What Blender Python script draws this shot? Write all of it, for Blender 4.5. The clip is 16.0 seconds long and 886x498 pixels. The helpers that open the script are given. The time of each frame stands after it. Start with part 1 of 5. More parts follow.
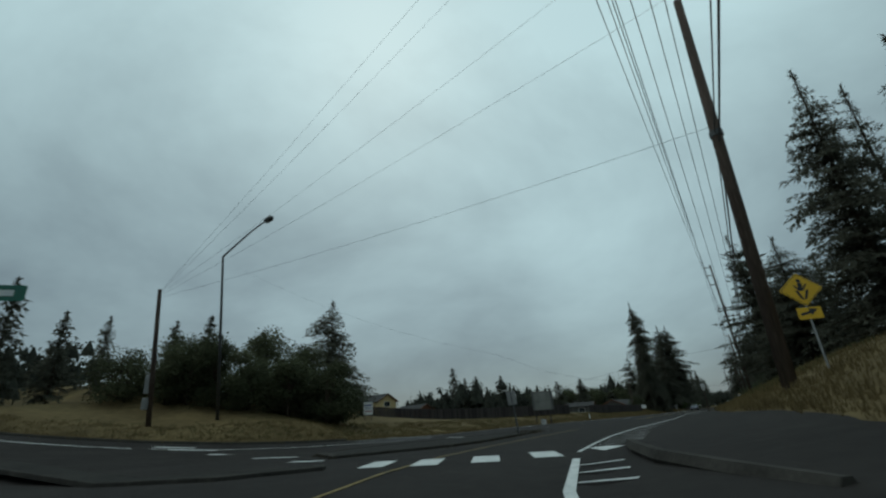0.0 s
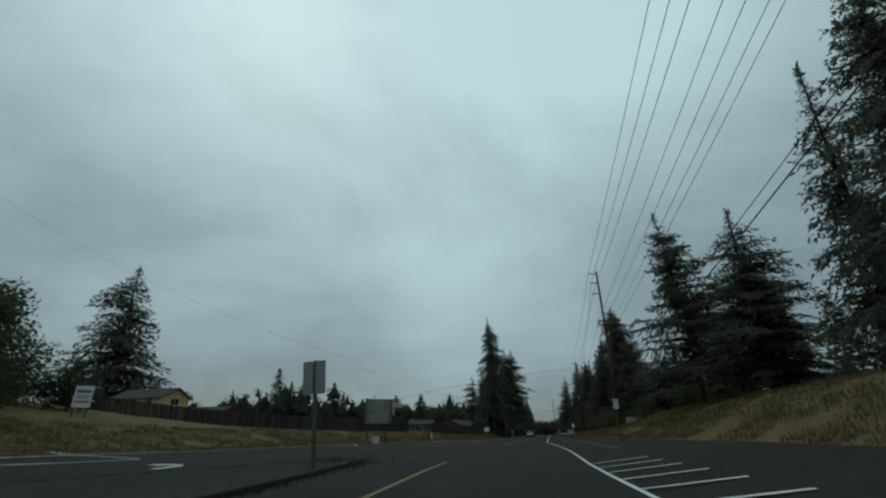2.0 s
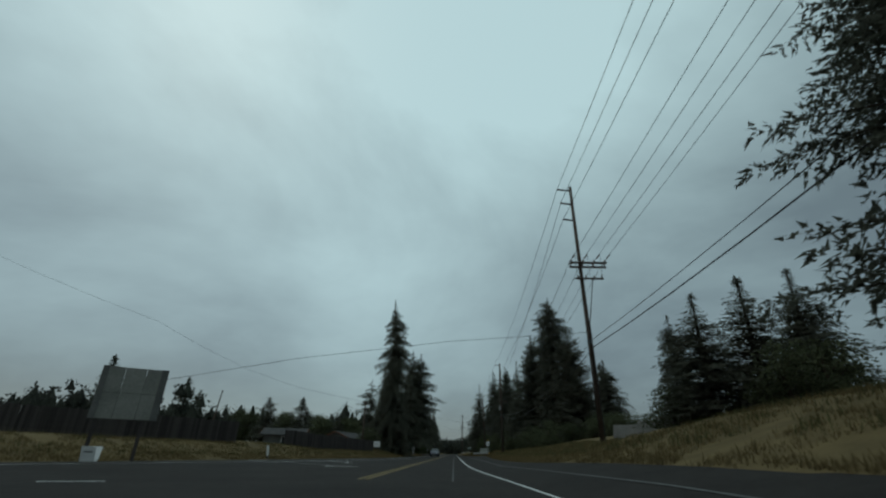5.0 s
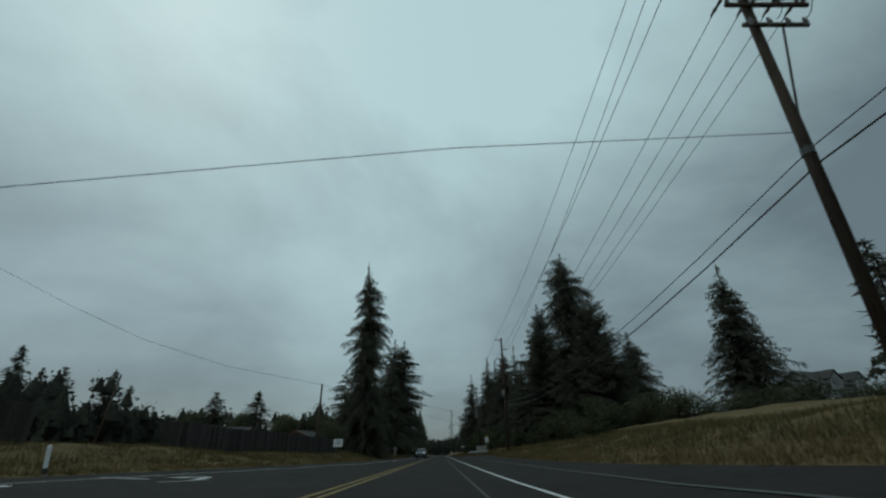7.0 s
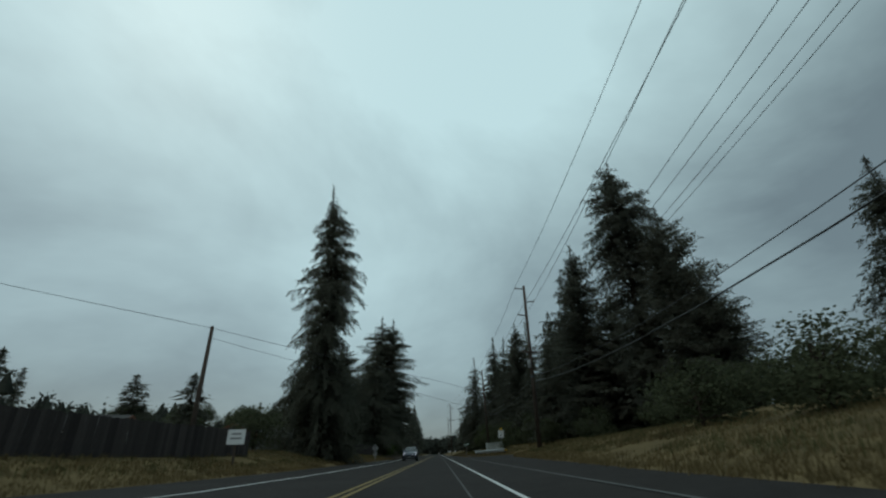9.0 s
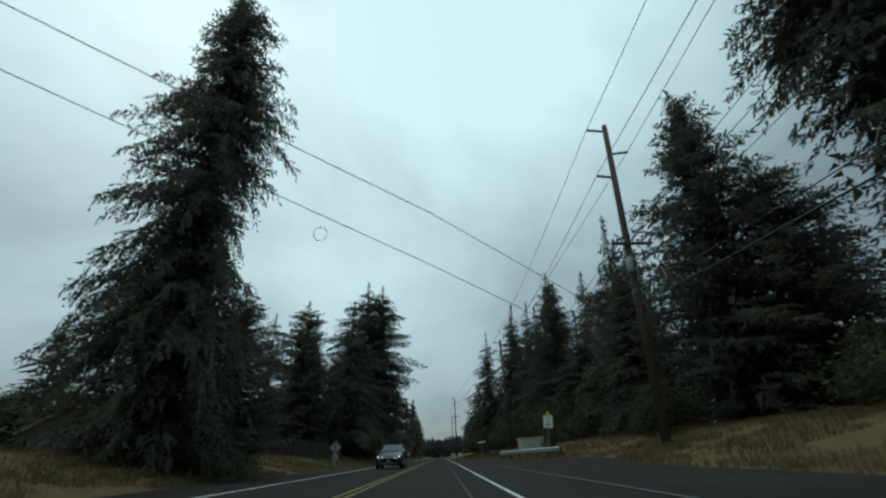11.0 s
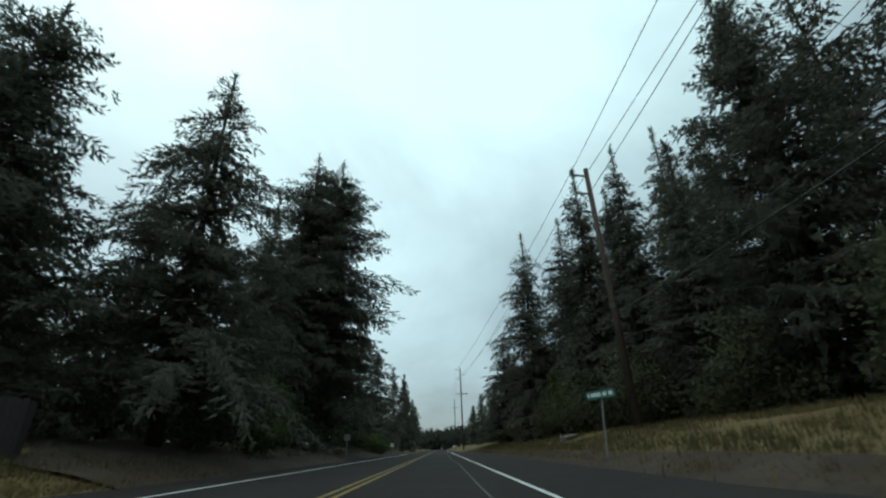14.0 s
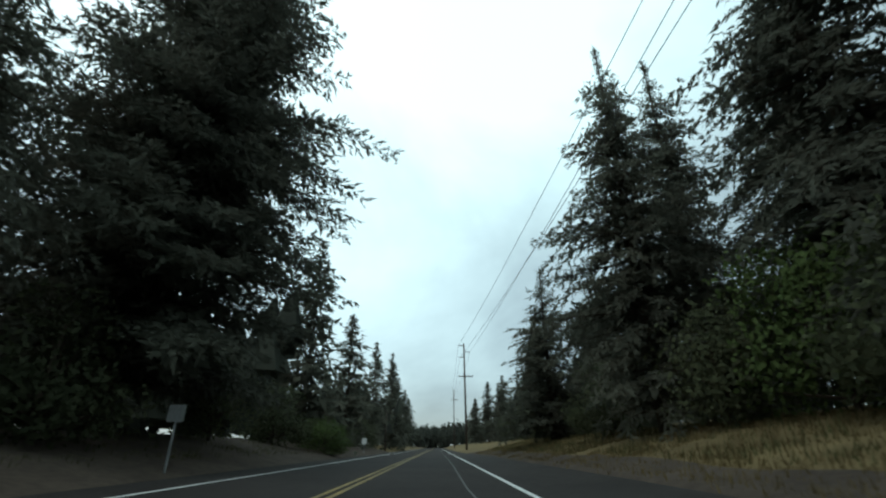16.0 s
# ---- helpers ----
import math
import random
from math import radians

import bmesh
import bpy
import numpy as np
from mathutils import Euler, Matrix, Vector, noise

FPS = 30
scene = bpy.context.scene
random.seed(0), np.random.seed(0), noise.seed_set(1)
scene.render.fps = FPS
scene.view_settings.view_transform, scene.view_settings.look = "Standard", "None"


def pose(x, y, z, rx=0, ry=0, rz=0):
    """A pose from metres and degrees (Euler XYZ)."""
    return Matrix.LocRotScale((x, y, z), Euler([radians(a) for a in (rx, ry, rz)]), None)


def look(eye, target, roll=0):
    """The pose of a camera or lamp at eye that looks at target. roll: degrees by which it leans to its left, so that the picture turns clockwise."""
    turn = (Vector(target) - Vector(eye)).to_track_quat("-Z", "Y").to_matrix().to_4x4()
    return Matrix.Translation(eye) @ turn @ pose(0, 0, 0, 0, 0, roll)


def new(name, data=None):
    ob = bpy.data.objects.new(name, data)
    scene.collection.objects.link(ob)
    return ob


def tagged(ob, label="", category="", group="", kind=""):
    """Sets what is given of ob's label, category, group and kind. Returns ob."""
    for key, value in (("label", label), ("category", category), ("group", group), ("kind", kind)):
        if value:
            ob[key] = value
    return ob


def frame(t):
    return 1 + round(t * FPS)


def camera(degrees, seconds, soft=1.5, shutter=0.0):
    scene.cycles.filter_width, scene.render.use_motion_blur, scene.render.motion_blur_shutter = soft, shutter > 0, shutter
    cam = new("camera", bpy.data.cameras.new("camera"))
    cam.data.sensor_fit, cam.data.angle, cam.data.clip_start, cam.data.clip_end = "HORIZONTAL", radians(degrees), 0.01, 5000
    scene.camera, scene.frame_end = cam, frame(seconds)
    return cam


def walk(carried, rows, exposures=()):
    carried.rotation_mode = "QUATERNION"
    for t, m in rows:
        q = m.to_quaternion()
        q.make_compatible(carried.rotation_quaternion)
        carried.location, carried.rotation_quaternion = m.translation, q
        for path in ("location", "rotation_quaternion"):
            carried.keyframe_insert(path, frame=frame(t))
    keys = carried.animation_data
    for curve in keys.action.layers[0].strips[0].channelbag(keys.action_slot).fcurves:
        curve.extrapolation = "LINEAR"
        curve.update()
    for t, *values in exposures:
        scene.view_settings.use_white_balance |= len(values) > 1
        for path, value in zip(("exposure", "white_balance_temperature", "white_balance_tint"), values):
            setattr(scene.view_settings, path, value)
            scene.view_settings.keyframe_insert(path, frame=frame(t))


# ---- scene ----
# Camera: a car drives round a bend and on along a straight road.
cam = camera(89.67, 16.0, soft=2.3, shutter=0.15)
PATH = [
    (0, pose(9.314, 0.005, 0.943, 111.532, 3.803, 32.812)),
    (0.5, pose(6.873, 4.294, 0.893, 111.620, 3.075, 28.433)),
    (1, pose(5.055, 8.429, 0.845, 111.839, 1.959, 23.386)),
    (1.5, pose(3.407, 12.908, 0.849, 112.174, 0.888, 17.853)),
    (2, pose(2.356, 17.531, 0.886, 112.576, 0.132, 12.691)),
    (2.5, pose(1.490, 22.259, 0.913, 113.001, -0.217, 8.109)),
    (3, pose(1.282, 26.775, 0.891, 113.434, -0.428, 5.347)),
    (3.5, pose(1.073, 31.256, 0.826, 113.844, -0.757, 3.458)),
    (4, pose(1.059, 35.442, 0.775, 114.135, -1.139, 2.036)),
    (4.2, pose(1.055, 37.386, 0.764, 114.255, -1.376, 1.584)),
    (6.3, pose(-0.260, 58.540, 0.789, 114.844, 0.056, 0.212)),
    (6.5, pose(-0.380, 60.881, 0.708, 114.822, 0.195, -0.333)),
    (7, pose(0.044, 66.454, 0.597, 114.759, 0.475, -0.190)),
    (7.5, pose(-0.090, 72.673, 0.550, 114.671, 0.800, -0.529)),
    (8, pose(0.175, 78.679, 0.599, 114.570, 1.034, -0.322)),
    (8.2, pose(0.074, 81.101, 0.666, 114.490, 1.126, -0.454)),
    (10.3, pose(0.152, 108.798, 0.811, 115.000, 0.924, -0.437)),
    (10.5, pose(0.142, 111.452, 0.774, 114.983, 1.093, -0.201)),
    (11, pose(0.197, 118.612, 0.755, 114.940, 1.244, -0.130)),
    (11.5, pose(0.165, 125.375, 0.766, 114.857, 1.260, 0.062)),
    (12, pose(0.031, 132.551, 0.746, 114.759, 1.236, 0.011)),
    (12.5, pose(0.062, 139.589, 0.678, 114.667, 1.279, 0.125)),
    (13, pose(0.060, 146.458, 0.635, 114.526, 1.334, -0.005)),
    (13.5, pose(0.049, 153.388, 0.671, 114.313, 1.274, -0.123)),
    (14, pose(-0.054, 160.213, 0.714, 114.121, 1.142, -0.198)),
    (14.5, pose(-0.160, 166.586, 0.699, 114.021, 0.995, -0.413)),
    (15, pose(-0.120, 172.875, 0.691, 113.980, 0.686, -0.551)),
    (15.5, pose(-0.055, 179.323, 0.744, 113.952, 0.220, -0.499)),
    (16, pose(-0.019, 185.556, 0.797, 113.938, -0.090, -0.666)),
]
EXPOSURES = [(0.0, 0.0), (4.2, -0.03), (6.3, -0.13), (8.2, -0.06), (10.3, 0.38), (12.5, 0.43), (13.5, 0.62), (14.5, 0.8), (15.3, 0.94), (16.0, 1.0)]
walk(cam, PATH, EXPOSURES)

# ---- light ----
world = bpy.data.worlds.new("overcast_sky")
scene.world = world
world.use_nodes = True
wn, wl = world.node_tree.nodes, world.node_tree.links
wn.clear()
w_out = wn.new("ShaderNodeOutputWorld")
w_bg = wn.new("ShaderNodeBackground")
w_sky = wn.new("ShaderNodeTexSky")
w_sky.sky_type = "NISHITA"
w_sky.sun_disc = False
w_sky.sun_elevation = radians(48)
w_sky.sun_rotation = radians(-40)
w_gain = wn.new("ShaderNodeMix")
w_gain.data_type, w_gain.blend_type = "RGBA", "MULTIPLY"
w_gain.inputs[0].default_value = 1.0
w_gain.inputs[7].default_value = (0.08, 0.08, 0.08, 1)
wl.new(w_sky.outputs[0], w_gain.inputs[6])
w_co = wn.new("ShaderNodeTexCoord")
w_map = wn.new("ShaderNodeMapping")
w_map.inputs["Scale"].default_value = (1.0, 1.0, 1.7)
w_map.inputs["Location"].default_value = (0.35, 0.2, 0.1)
wl.new(w_co.outputs["Generated"], w_map.inputs[0])
w_noise = wn.new("ShaderNodeTexNoise")
w_noise.inputs["Scale"].default_value = 1.15
w_noise.inputs["Detail"].default_value = 6.0
w_noise.inputs["Roughness"].default_value = 0.56
w_noise.inputs["Distortion"].default_value = 0.3
wl.new(w_map.outputs[0], w_noise.inputs["Vector"])
w_ramp = wn.new("ShaderNodeValToRGB")
w_ramp.color_ramp.elements[0].position = 0.22
w_ramp.color_ramp.elements[0].color = (0.150, 0.206, 0.222, 1)
w_ramp.color_ramp.elements[1].position = 0.80
w_ramp.color_ramp.elements[1].color = (0.53, 0.735, 0.755, 1)
# thicker, darker cloud low down
w_dot = wn.new("ShaderNodeVectorMath")
w_dot.operation = "DOT_PRODUCT"
w_dot.inputs[1].default_value = (-0.17, 0.09, 0.981)
wl.new(w_co.outputs["Generated"], w_dot.inputs[0])
w_low = wn.new("ShaderNodeMapRange")
w_low.interpolation_type = "SMOOTHSTEP"
w_low.inputs[1].default_value, w_low.inputs[2].default_value = 0.27, 0.95
w_low.inputs[3].default_value, w_low.inputs[4].default_value = -0.25, 0.37
wl.new(w_dot.outputs["Value"], w_low.inputs[0])
w_add = wn.new("ShaderNodeMath")
w_add.operation = "ADD"
wl.new(w_noise.outputs[0], w_add.inputs[0])
wl.new(w_low.outputs[0], w_add.inputs[1])
# a brighter gap in the cloud above the road
w_gap = wn.new("ShaderNodeVectorMath")
w_gap.operation = "DOT_PRODUCT"
w_gap.inputs[1].default_value = (-0.115, 0.938, 0.327)
wl.new(w_co.outputs["Generated"], w_gap.inputs[0])
w_near = wn.new("ShaderNodeMapRange")
w_near.interpolation_type = "SMOOTHERSTEP"
w_near.inputs[1].default_value, w_near.inputs[2].default_value = 0.955, 1.0
w_near.inputs[3].default_value, w_near.inputs[4].default_value = 0.0, 0.13
wl.new(w_gap.outputs["Value"], w_near.inputs[0])
w_sum = wn.new("ShaderNodeMath")
w_sum.operation = "ADD"
wl.new(w_add.outputs[0], w_sum.inputs[0])
wl.new(w_near.outputs[0], w_sum.inputs[1])
wl.new(w_sum.outputs[0], w_ramp.inputs[0])
w_mix = wn.new("ShaderNodeMix")
w_mix.data_type = "RGBA"
w_mix.inputs[0].default_value = 0.88
wl.new(w_gain.outputs[2], w_mix.inputs[6])
wl.new(w_ramp.outputs[0], w_mix.inputs[7])
wl.new(w_mix.outputs[2], w_bg.inputs[0])
w_bg.inputs[1].default_value = 1.0
wl.new(w_bg.outputs[0], w_out.inputs[0])

sun_data = bpy.data.lights.new("sun", "SUN")
sun_data.energy, sun_data.angle, sun_data.color = 0.3, radians(25), (1.0, 0.96, 0.9)
sun = new("sun", sun_data)
sun.matrix_world = look((-40, 60, 80), (0, 100, 0))


# ---- materials ----
def material(name, dark, light, scale=6.0, rough=0.8, metal=0.0, bump=0.0, bump_scale=40.0, island=0.0, per_object=0.0, stretch=(1, 1, 1), thin=0.0):
    """A surface whose colour wanders between dark and light at a large and a small scale; thin: the share of light that passes through leaves."""
    m = bpy.data.materials.new(name)
    m.use_nodes = True
    n, l = m.node_tree.nodes, m.node_tree.links
    bsdf = n["Principled BSDF"]
    co = n.new("ShaderNodeTexCoord")
    mp = n.new("ShaderNodeMapping")
    mp.inputs["Scale"].default_value = stretch
    l.new(co.outputs["Object"], mp.inputs[0])
    big, fine = n.new("ShaderNodeTexNoise"), n.new("ShaderNodeTexNoise")
    big.inputs["Scale"].default_value, big.inputs["Detail"].default_value = scale, 4
    fine.inputs["Scale"].default_value, fine.inputs["Detail"].default_value = scale * 9, 3
    l.new(mp.outputs[0], big.inputs["Vector"])
    l.new(mp.outputs[0], fine.inputs["Vector"])
    mixf = n.new("ShaderNodeMath")
    mixf.operation = "MULTIPLY_ADD"
    mixf.inputs[1].default_value = 0.45
    l.new(fine.outputs[0], mixf.inputs[0])
    half = n.new("ShaderNodeMath")
    half.operation = "MULTIPLY"
    half.inputs[1].default_value = 0.55
    l.new(big.outputs[0], half.inputs[0])
    l.new(half.outputs[0], mixf.inputs[2])
    value = mixf.outputs[0]
    for amount, node, socket in ((island, "ShaderNodeNewGeometry", "Random Per Island"), (per_object, "ShaderNodeObjectInfo", "Random")):
        if amount:
            info, shift = n.new(node), n.new("ShaderNodeMath")
            shift.operation = "MULTIPLY_ADD"
            shift.inputs[1].default_value = amount
            l.new(info.outputs[socket], shift.inputs[0])
            l.new(value, shift.inputs[2])
            centre = n.new("ShaderNodeMath")
            centre.operation = "SUBTRACT"
            centre.inputs[1].default_value = amount / 2
            l.new(shift.outputs[0], centre.inputs[0])
            value = centre.outputs[0]
    ramp = n.new("ShaderNodeValToRGB")
    ramp.color_ramp.elements[0].position, ramp.color_ramp.elements[0].color = 0.32, (*dark, 1)
    ramp.color_ramp.elements[1].position, ramp.color_ramp.elements[1].color = 0.68, (*light, 1)
    l.new(value, ramp.inputs[0])
    l.new(ramp.outputs[0], bsdf.inputs["Base Color"])
    bsdf.inputs["Roughness"].default_value, bsdf.inputs["Metallic"].default_value = rough, metal
    if rough > 0.6:
        bsdf.inputs["Specular IOR Level"].default_value = 0.25 if rough < 0.83 else 0.06
    if bump:
        b, tex = n.new("ShaderNodeBump"), n.new("ShaderNodeTexNoise")
        tex.inputs["Scale"].default_value = bump_scale
        b.inputs["Strength"].default_value, b.inputs["Distance"].default_value = bump, 0.02
        l.new(mp.outputs[0], tex.inputs["Vector"])
        l.new(tex.outputs[0], b.inputs["Height"])
        l.new(b.outputs[0], bsdf.inputs["Normal"])
    if thin:
        glow, blend = n.new("ShaderNodeBsdfTranslucent"), n.new("ShaderNodeMixShader")
        l.new(ramp.outputs[0], glow.inputs["Color"])
        blend.inputs[0].default_value = thin
        l.new(bsdf.outputs[0], blend.inputs[1])
        l.new(glow.outputs[0], blend.inputs[2])
        l.new(blend.outputs[0], n["Material Output"].inputs["Surface"])
    return m


ASPHALT = material("asphalt", (0.0215, 0.0188, 0.0175), (0.037, 0.0325, 0.030), 0.35, 0.85, bump=0.4, bump_scale=60)
PAVING = material("worn_paving", (0.022, 0.021, 0.019), (0.042, 0.039, 0.035), 0.5, 0.9, bump=0.4, bump_scale=50)
WHITE_PAINT = material("white_road_paint", (0.42, 0.43, 0.42), (0.72, 0.72, 0.70), 1.8, 0.7)
YELLOW_PAINT = material("yellow_road_paint", (0.10, 0.075, 0.032), (0.29, 0.20, 0.055), 1.5, 0.7)
FAINT_PAINT = material("worn_road_paint", (0.05, 0.05, 0.05), (0.11, 0.11, 0.107), 1.2, 0.8)
KERB = material("kerb_concrete", (0.030, 0.028, 0.025), (0.065, 0.06, 0.053), 1.5, 0.9, bump=0.3)
CONCRETE = material("pale_concrete", (0.12, 0.12, 0.11), (0.22, 0.21, 0.20), 1.2, 0.9, bump=0.3)
GROUND = material("dry_ground", (0.075, 0.056, 0.028), (0.164, 0.121, 0.059), 0.16, 0.95, bump=0.35, bump_scale=14)
GRASS = material("dry_grass", (0.097, 0.073, 0.036), (0.190, 0.142, 0.070), 0.25, 0.9, island=0.12, thin=0.35)
LITTER = material("needle_litter", (0.036, 0.028, 0.023), (0.078, 0.060, 0.047), 0.5, 0.95, bump=0.5, bump_scale=20)
GREEN_GRASS = material("green_weeds", (0.058, 0.060, 0.027), (0.112, 0.108, 0.050), 0.4, 0.9, island=0.25, thin=0.3)
WEED_BROWN = material("withered_weeds", (0.030, 0.024, 0.016), (0.075, 0.060, 0.036), 0.4, 0.9, island=0.3)
BARK = material("bark", (0.03, 0.024, 0.018), (0.085, 0.065, 0.048), 3.0, 0.95, bump=0.8, bump_scale=18, stretch=(1, 1, 0.25))
NEEDLES = material("conifer_needles", (0.064, 0.067, 0.052), (0.117, 0.119, 0.091), 0.35, 0.85, island=0.12, per_object=0.2, thin=0.4)
LEAVES = material("broad_leaves", (0.045, 0.052, 0.030), (0.098, 0.108, 0.060), 0.5, 0.85, island=0.25, per_object=0.2, thin=0.4)
BRIGHT_LEAVES = material("green_shrub_leaves", (0.046, 0.068, 0.022), (0.10, 0.135, 0.05), 0.5, 0.85, island=0.4, thin=0.4)
FAR_NEEDLES = material("far_woods_needles", (0.034, 0.037, 0.031), (0.072, 0.078, 0.062), 0.1, 0.9, island=0.3, thin=0.3)
POLE_WOOD = material("weathered_pole_wood", (0.050, 0.039, 0.033), (0.125, 0.097, 0.081), 2.0, 0.9, bump=0.5, bump_scale=25, stretch=(1, 1, 0.12))
FENCE_WOOD = material("dark_fence_wood", (0.038, 0.033, 0.033), (0.074, 0.064, 0.062), 1.2, 0.9, bump=0.4, per_object=0.35, stretch=(1, 1, 0.3))
PLYWOOD = material("weathered_plywood", (0.17, 0.17, 0.155), (0.29, 0.29, 0.265), 0.8, 0.85, bump=0.2, per_object=0.2)
FENCE_GREY = material("weathered_grey_board", (0.10, 0.10, 0.096), (0.17, 0.168, 0.16), 1.0, 0.9, bump=0.2)
GALVANISED = material("galvanised_steel", (0.24, 0.25, 0.255), (0.38, 0.39, 0.39), 2.5, 0.5, 0.6, bump=0.1)
DARK_STEEL = material("dark_painted_steel", (0.05, 0.055, 0.055), (0.09, 0.095, 0.095), 2.0, 0.55, 0.4)
WIRE = material("wire", (0.02, 0.021, 0.022), (0.045, 0.046, 0.048), 0.3, 0.6, 0.2)
INSULATOR = material("insulator_ceramic", (0.06, 0.05, 0.045), (0.12, 0.10, 0.09), 8.0, 0.3)
SIGN_BACK = material("sign_back_aluminium", (0.16, 0.165, 0.165), (0.26, 0.265, 0.26), 1.5, 0.55, 0.3)
SIGN_WHITE = material("sign_white", (0.62, 0.64, 0.64), (0.74, 0.75, 0.75), 1.5, 0.45)
SIGN_BLACK = material("sign_black", (0.012, 0.012, 0.013), (0.03, 0.03, 0.03), 2.0, 0.5)
SIGN_YELLOW = material("sign_yellow", (0.62, 0.36, 0.01), (0.76, 0.46, 0.02), 1.5, 0.45)
SIGN_GREEN = material("sign_green", (0.01, 0.11, 0.075), (0.02, 0.17, 0.12), 1.5, 0.45)
SIGN_RED = material("poster_red", (0.22, 0.03, 0.03), (0.34, 0.06, 0.05), 1.5, 0.5)
SIGN_BLUE = material("poster_blue", (0.06, 0.08, 0.20), (0.10, 0.13, 0.30), 1.5, 0.5)
CREAM = material("cream_siding", (0.50, 0.38, 0.20), (0.62, 0.49, 0.27), 0.8, 0.8)
RED_BROWN = material("red_brown_siding", (0.11, 0.055, 0.036), (0.18, 0.085, 0.055), 0.8, 0.8)
PALE_SIDING = material("pale_siding", (0.20, 0.21, 0.215), (0.30, 0.31, 0.31), 0.8, 0.8)
GREY_SIDING = material("grey_siding", (0.09, 0.09, 0.088), (0.15, 0.148, 0.142), 0.8, 0.85)
ROOFING = material("roof_shingles", (0.04, 0.04, 0.042), (0.085, 0.082, 0.08), 1.4, 0.9, bump=0.5, bump_scale=20)
DARK_GLASS = material("dark_window_glass", (0.012, 0.015, 0.018), (0.03, 0.034, 0.04), 0.6, 0.12)
CAR_PAINT = material("dark_blue_car_paint", (0.012, 0.018, 0.035), (0.022, 0.030, 0.055), 1.0, 0.28, 0.2)
TYRE = material("tyre_rubber", (0.012, 0.012, 0.012), (0.025, 0.025, 0.025), 6.0, 0.9)
PALE_METAL = material("pale_enamelled_metal", (0.22, 0.24, 0.22), (0.42, 0.44, 0.41), 1.0, 0.6)


# ---- mesh helpers ----
class Shape:
    """Vertices and faces gathered piece by piece."""

    def __init__(self):
        self.v, self.f = [], []

    def add(self, verts, faces):
        k = len(self.v)
        self.v += [tuple(p) for p in verts]
        self.f += [tuple(k + i for i in face) for face in faces]
        return self

    def box(self, centre, size, turn=None, bevel=0.0):
        """A box with chamfered edges, turned by a 3x3 matrix."""
        h = [s / 2 for s in size]
        b = min(bevel or 0.08 * min(size), 0.45 * min(size))
        verts, index = [], {}
        for sx in (-1, 1):
            for sy in (-1, 1):
                for sz in (-1, 1):
                    for a in range(3):
                        p = [sx * h[0], sy * h[1], sz * h[2]]
                        for o in range(3):
                            if o != a:
                                p[o] -= (sx, sy, sz)[o] * b
                        index[(sx, sy, sz, a)] = len(verts)
                        verts.append(Vector(p))
        faces = []
        for a in range(3):
            o1, o2 = (a + 1) % 3, (a + 2) % 3
            for s in (-1, 1):
                loop = []
                for u, w in ((-1, -1), (1, -1), (1, 1), (-1, 1)):
                    c = [0, 0, 0]
                    c[a], c[o1], c[o2] = s, u, w
                    loop.append(index[(*c, a)])
                faces.append(loop if s > 0 else loop[::-1])
        for a in range(3):
            o1, o2 = (a + 1) % 3, (a + 2) % 3
            for u in (-1, 1):
                for w in (-1, 1):
                    c0, c1 = [0, 0, 0], [0, 0, 0]
                    c0[a], c0[o1], c0[o2] = -1, u, w
                    c1[a], c1[o1], c1[o2] = 1, u, w
                    loop = [index[(*c0, o1)], index[(*c1, o1)], index[(*c1, o2)], index[(*c0, o2)]]
                    n = (verts[loop[1]] - verts[loop[0]]).cross(verts[loop[2]] - verts[loop[0]])
                    mid = sum((verts[i] for i in loop), Vector()) / 4
                    faces.append(loop if n.dot(mid) > 0 else loop[::-1])
        for sx in (-1, 1):
            for sy in (-1, 1):
                for sz in (-1, 1):
                    loop = [index[(sx, sy, sz, a)] for a in range(3)]
                    faces.append(loop if sx * sy * sz > 0 else loop[::-1])
        c = Vector(centre)
        return self.add([c + (turn @ p if turn else p) for p in verts], faces)

    def tube(self, path, radii, sides=8, cap=True):
        """A round bar along a path of points."""
        path = [Vector(p) for p in path]
        k = len(self.v)
        rings = []
        for i, p in enumerate(path):
            d = (path[min(i + 1, len(path) - 1)] - path[max(i - 1, 0)]).normalized()
            side = d.cross(Vector((0, 0, 1)) if abs(d.z) < 0.9 else Vector((1, 0, 0))).normalized()
            up = side.cross(d)
            r = radii[i] if isinstance(radii, (list, tuple)) else radii
            rings.append([p + (math.cos(2 * math.pi * j / sides) * side + math.sin(2 * math.pi * j / sides) * up) * r for j in range(sides)])
        for ring in rings:
            self.v += [tuple(q) for q in ring]
        for i in range(len(rings) - 1):
            for j in range(sides):
                a, b = k + i * sides + j, k + i * sides + (j + 1) % sides
                self.f.append((a, b, b + sides, a + sides))
        if cap:
            self.f.append(tuple(k + j for j in range(sides))[::-1])
            self.f.append(tuple(k + (len(rings) - 1) * sides + j for j in range(sides)))
        return self

    def slab(self, outline, thick, m=None):
        """A flat plate: an outline in x and z (counter-clockwise seen from -y), thick along y."""
        n = len(outline)
        vs = [Vector((x, -thick / 2, z)) for x, z in outline] + [Vector((x, thick / 2, z)) for x, z in outline]
        fs = [tuple(range(n)), tuple(range(2 * n - 1, n - 1, -1))]
        fs += [(i, i + n, (i + 1) % n + n, (i + 1) % n) for i in range(n)]
        return self.add([m @ p if m else p for p in vs], fs)

    def mesh(self, name, mat, smooth=False):
        me = bpy.data.meshes.new(name)
        me.from_pydata(self.v, [], self.f)
        me.materials.append(mat)
        if smooth:
            me.shade_smooth()
        me.update()
        return me


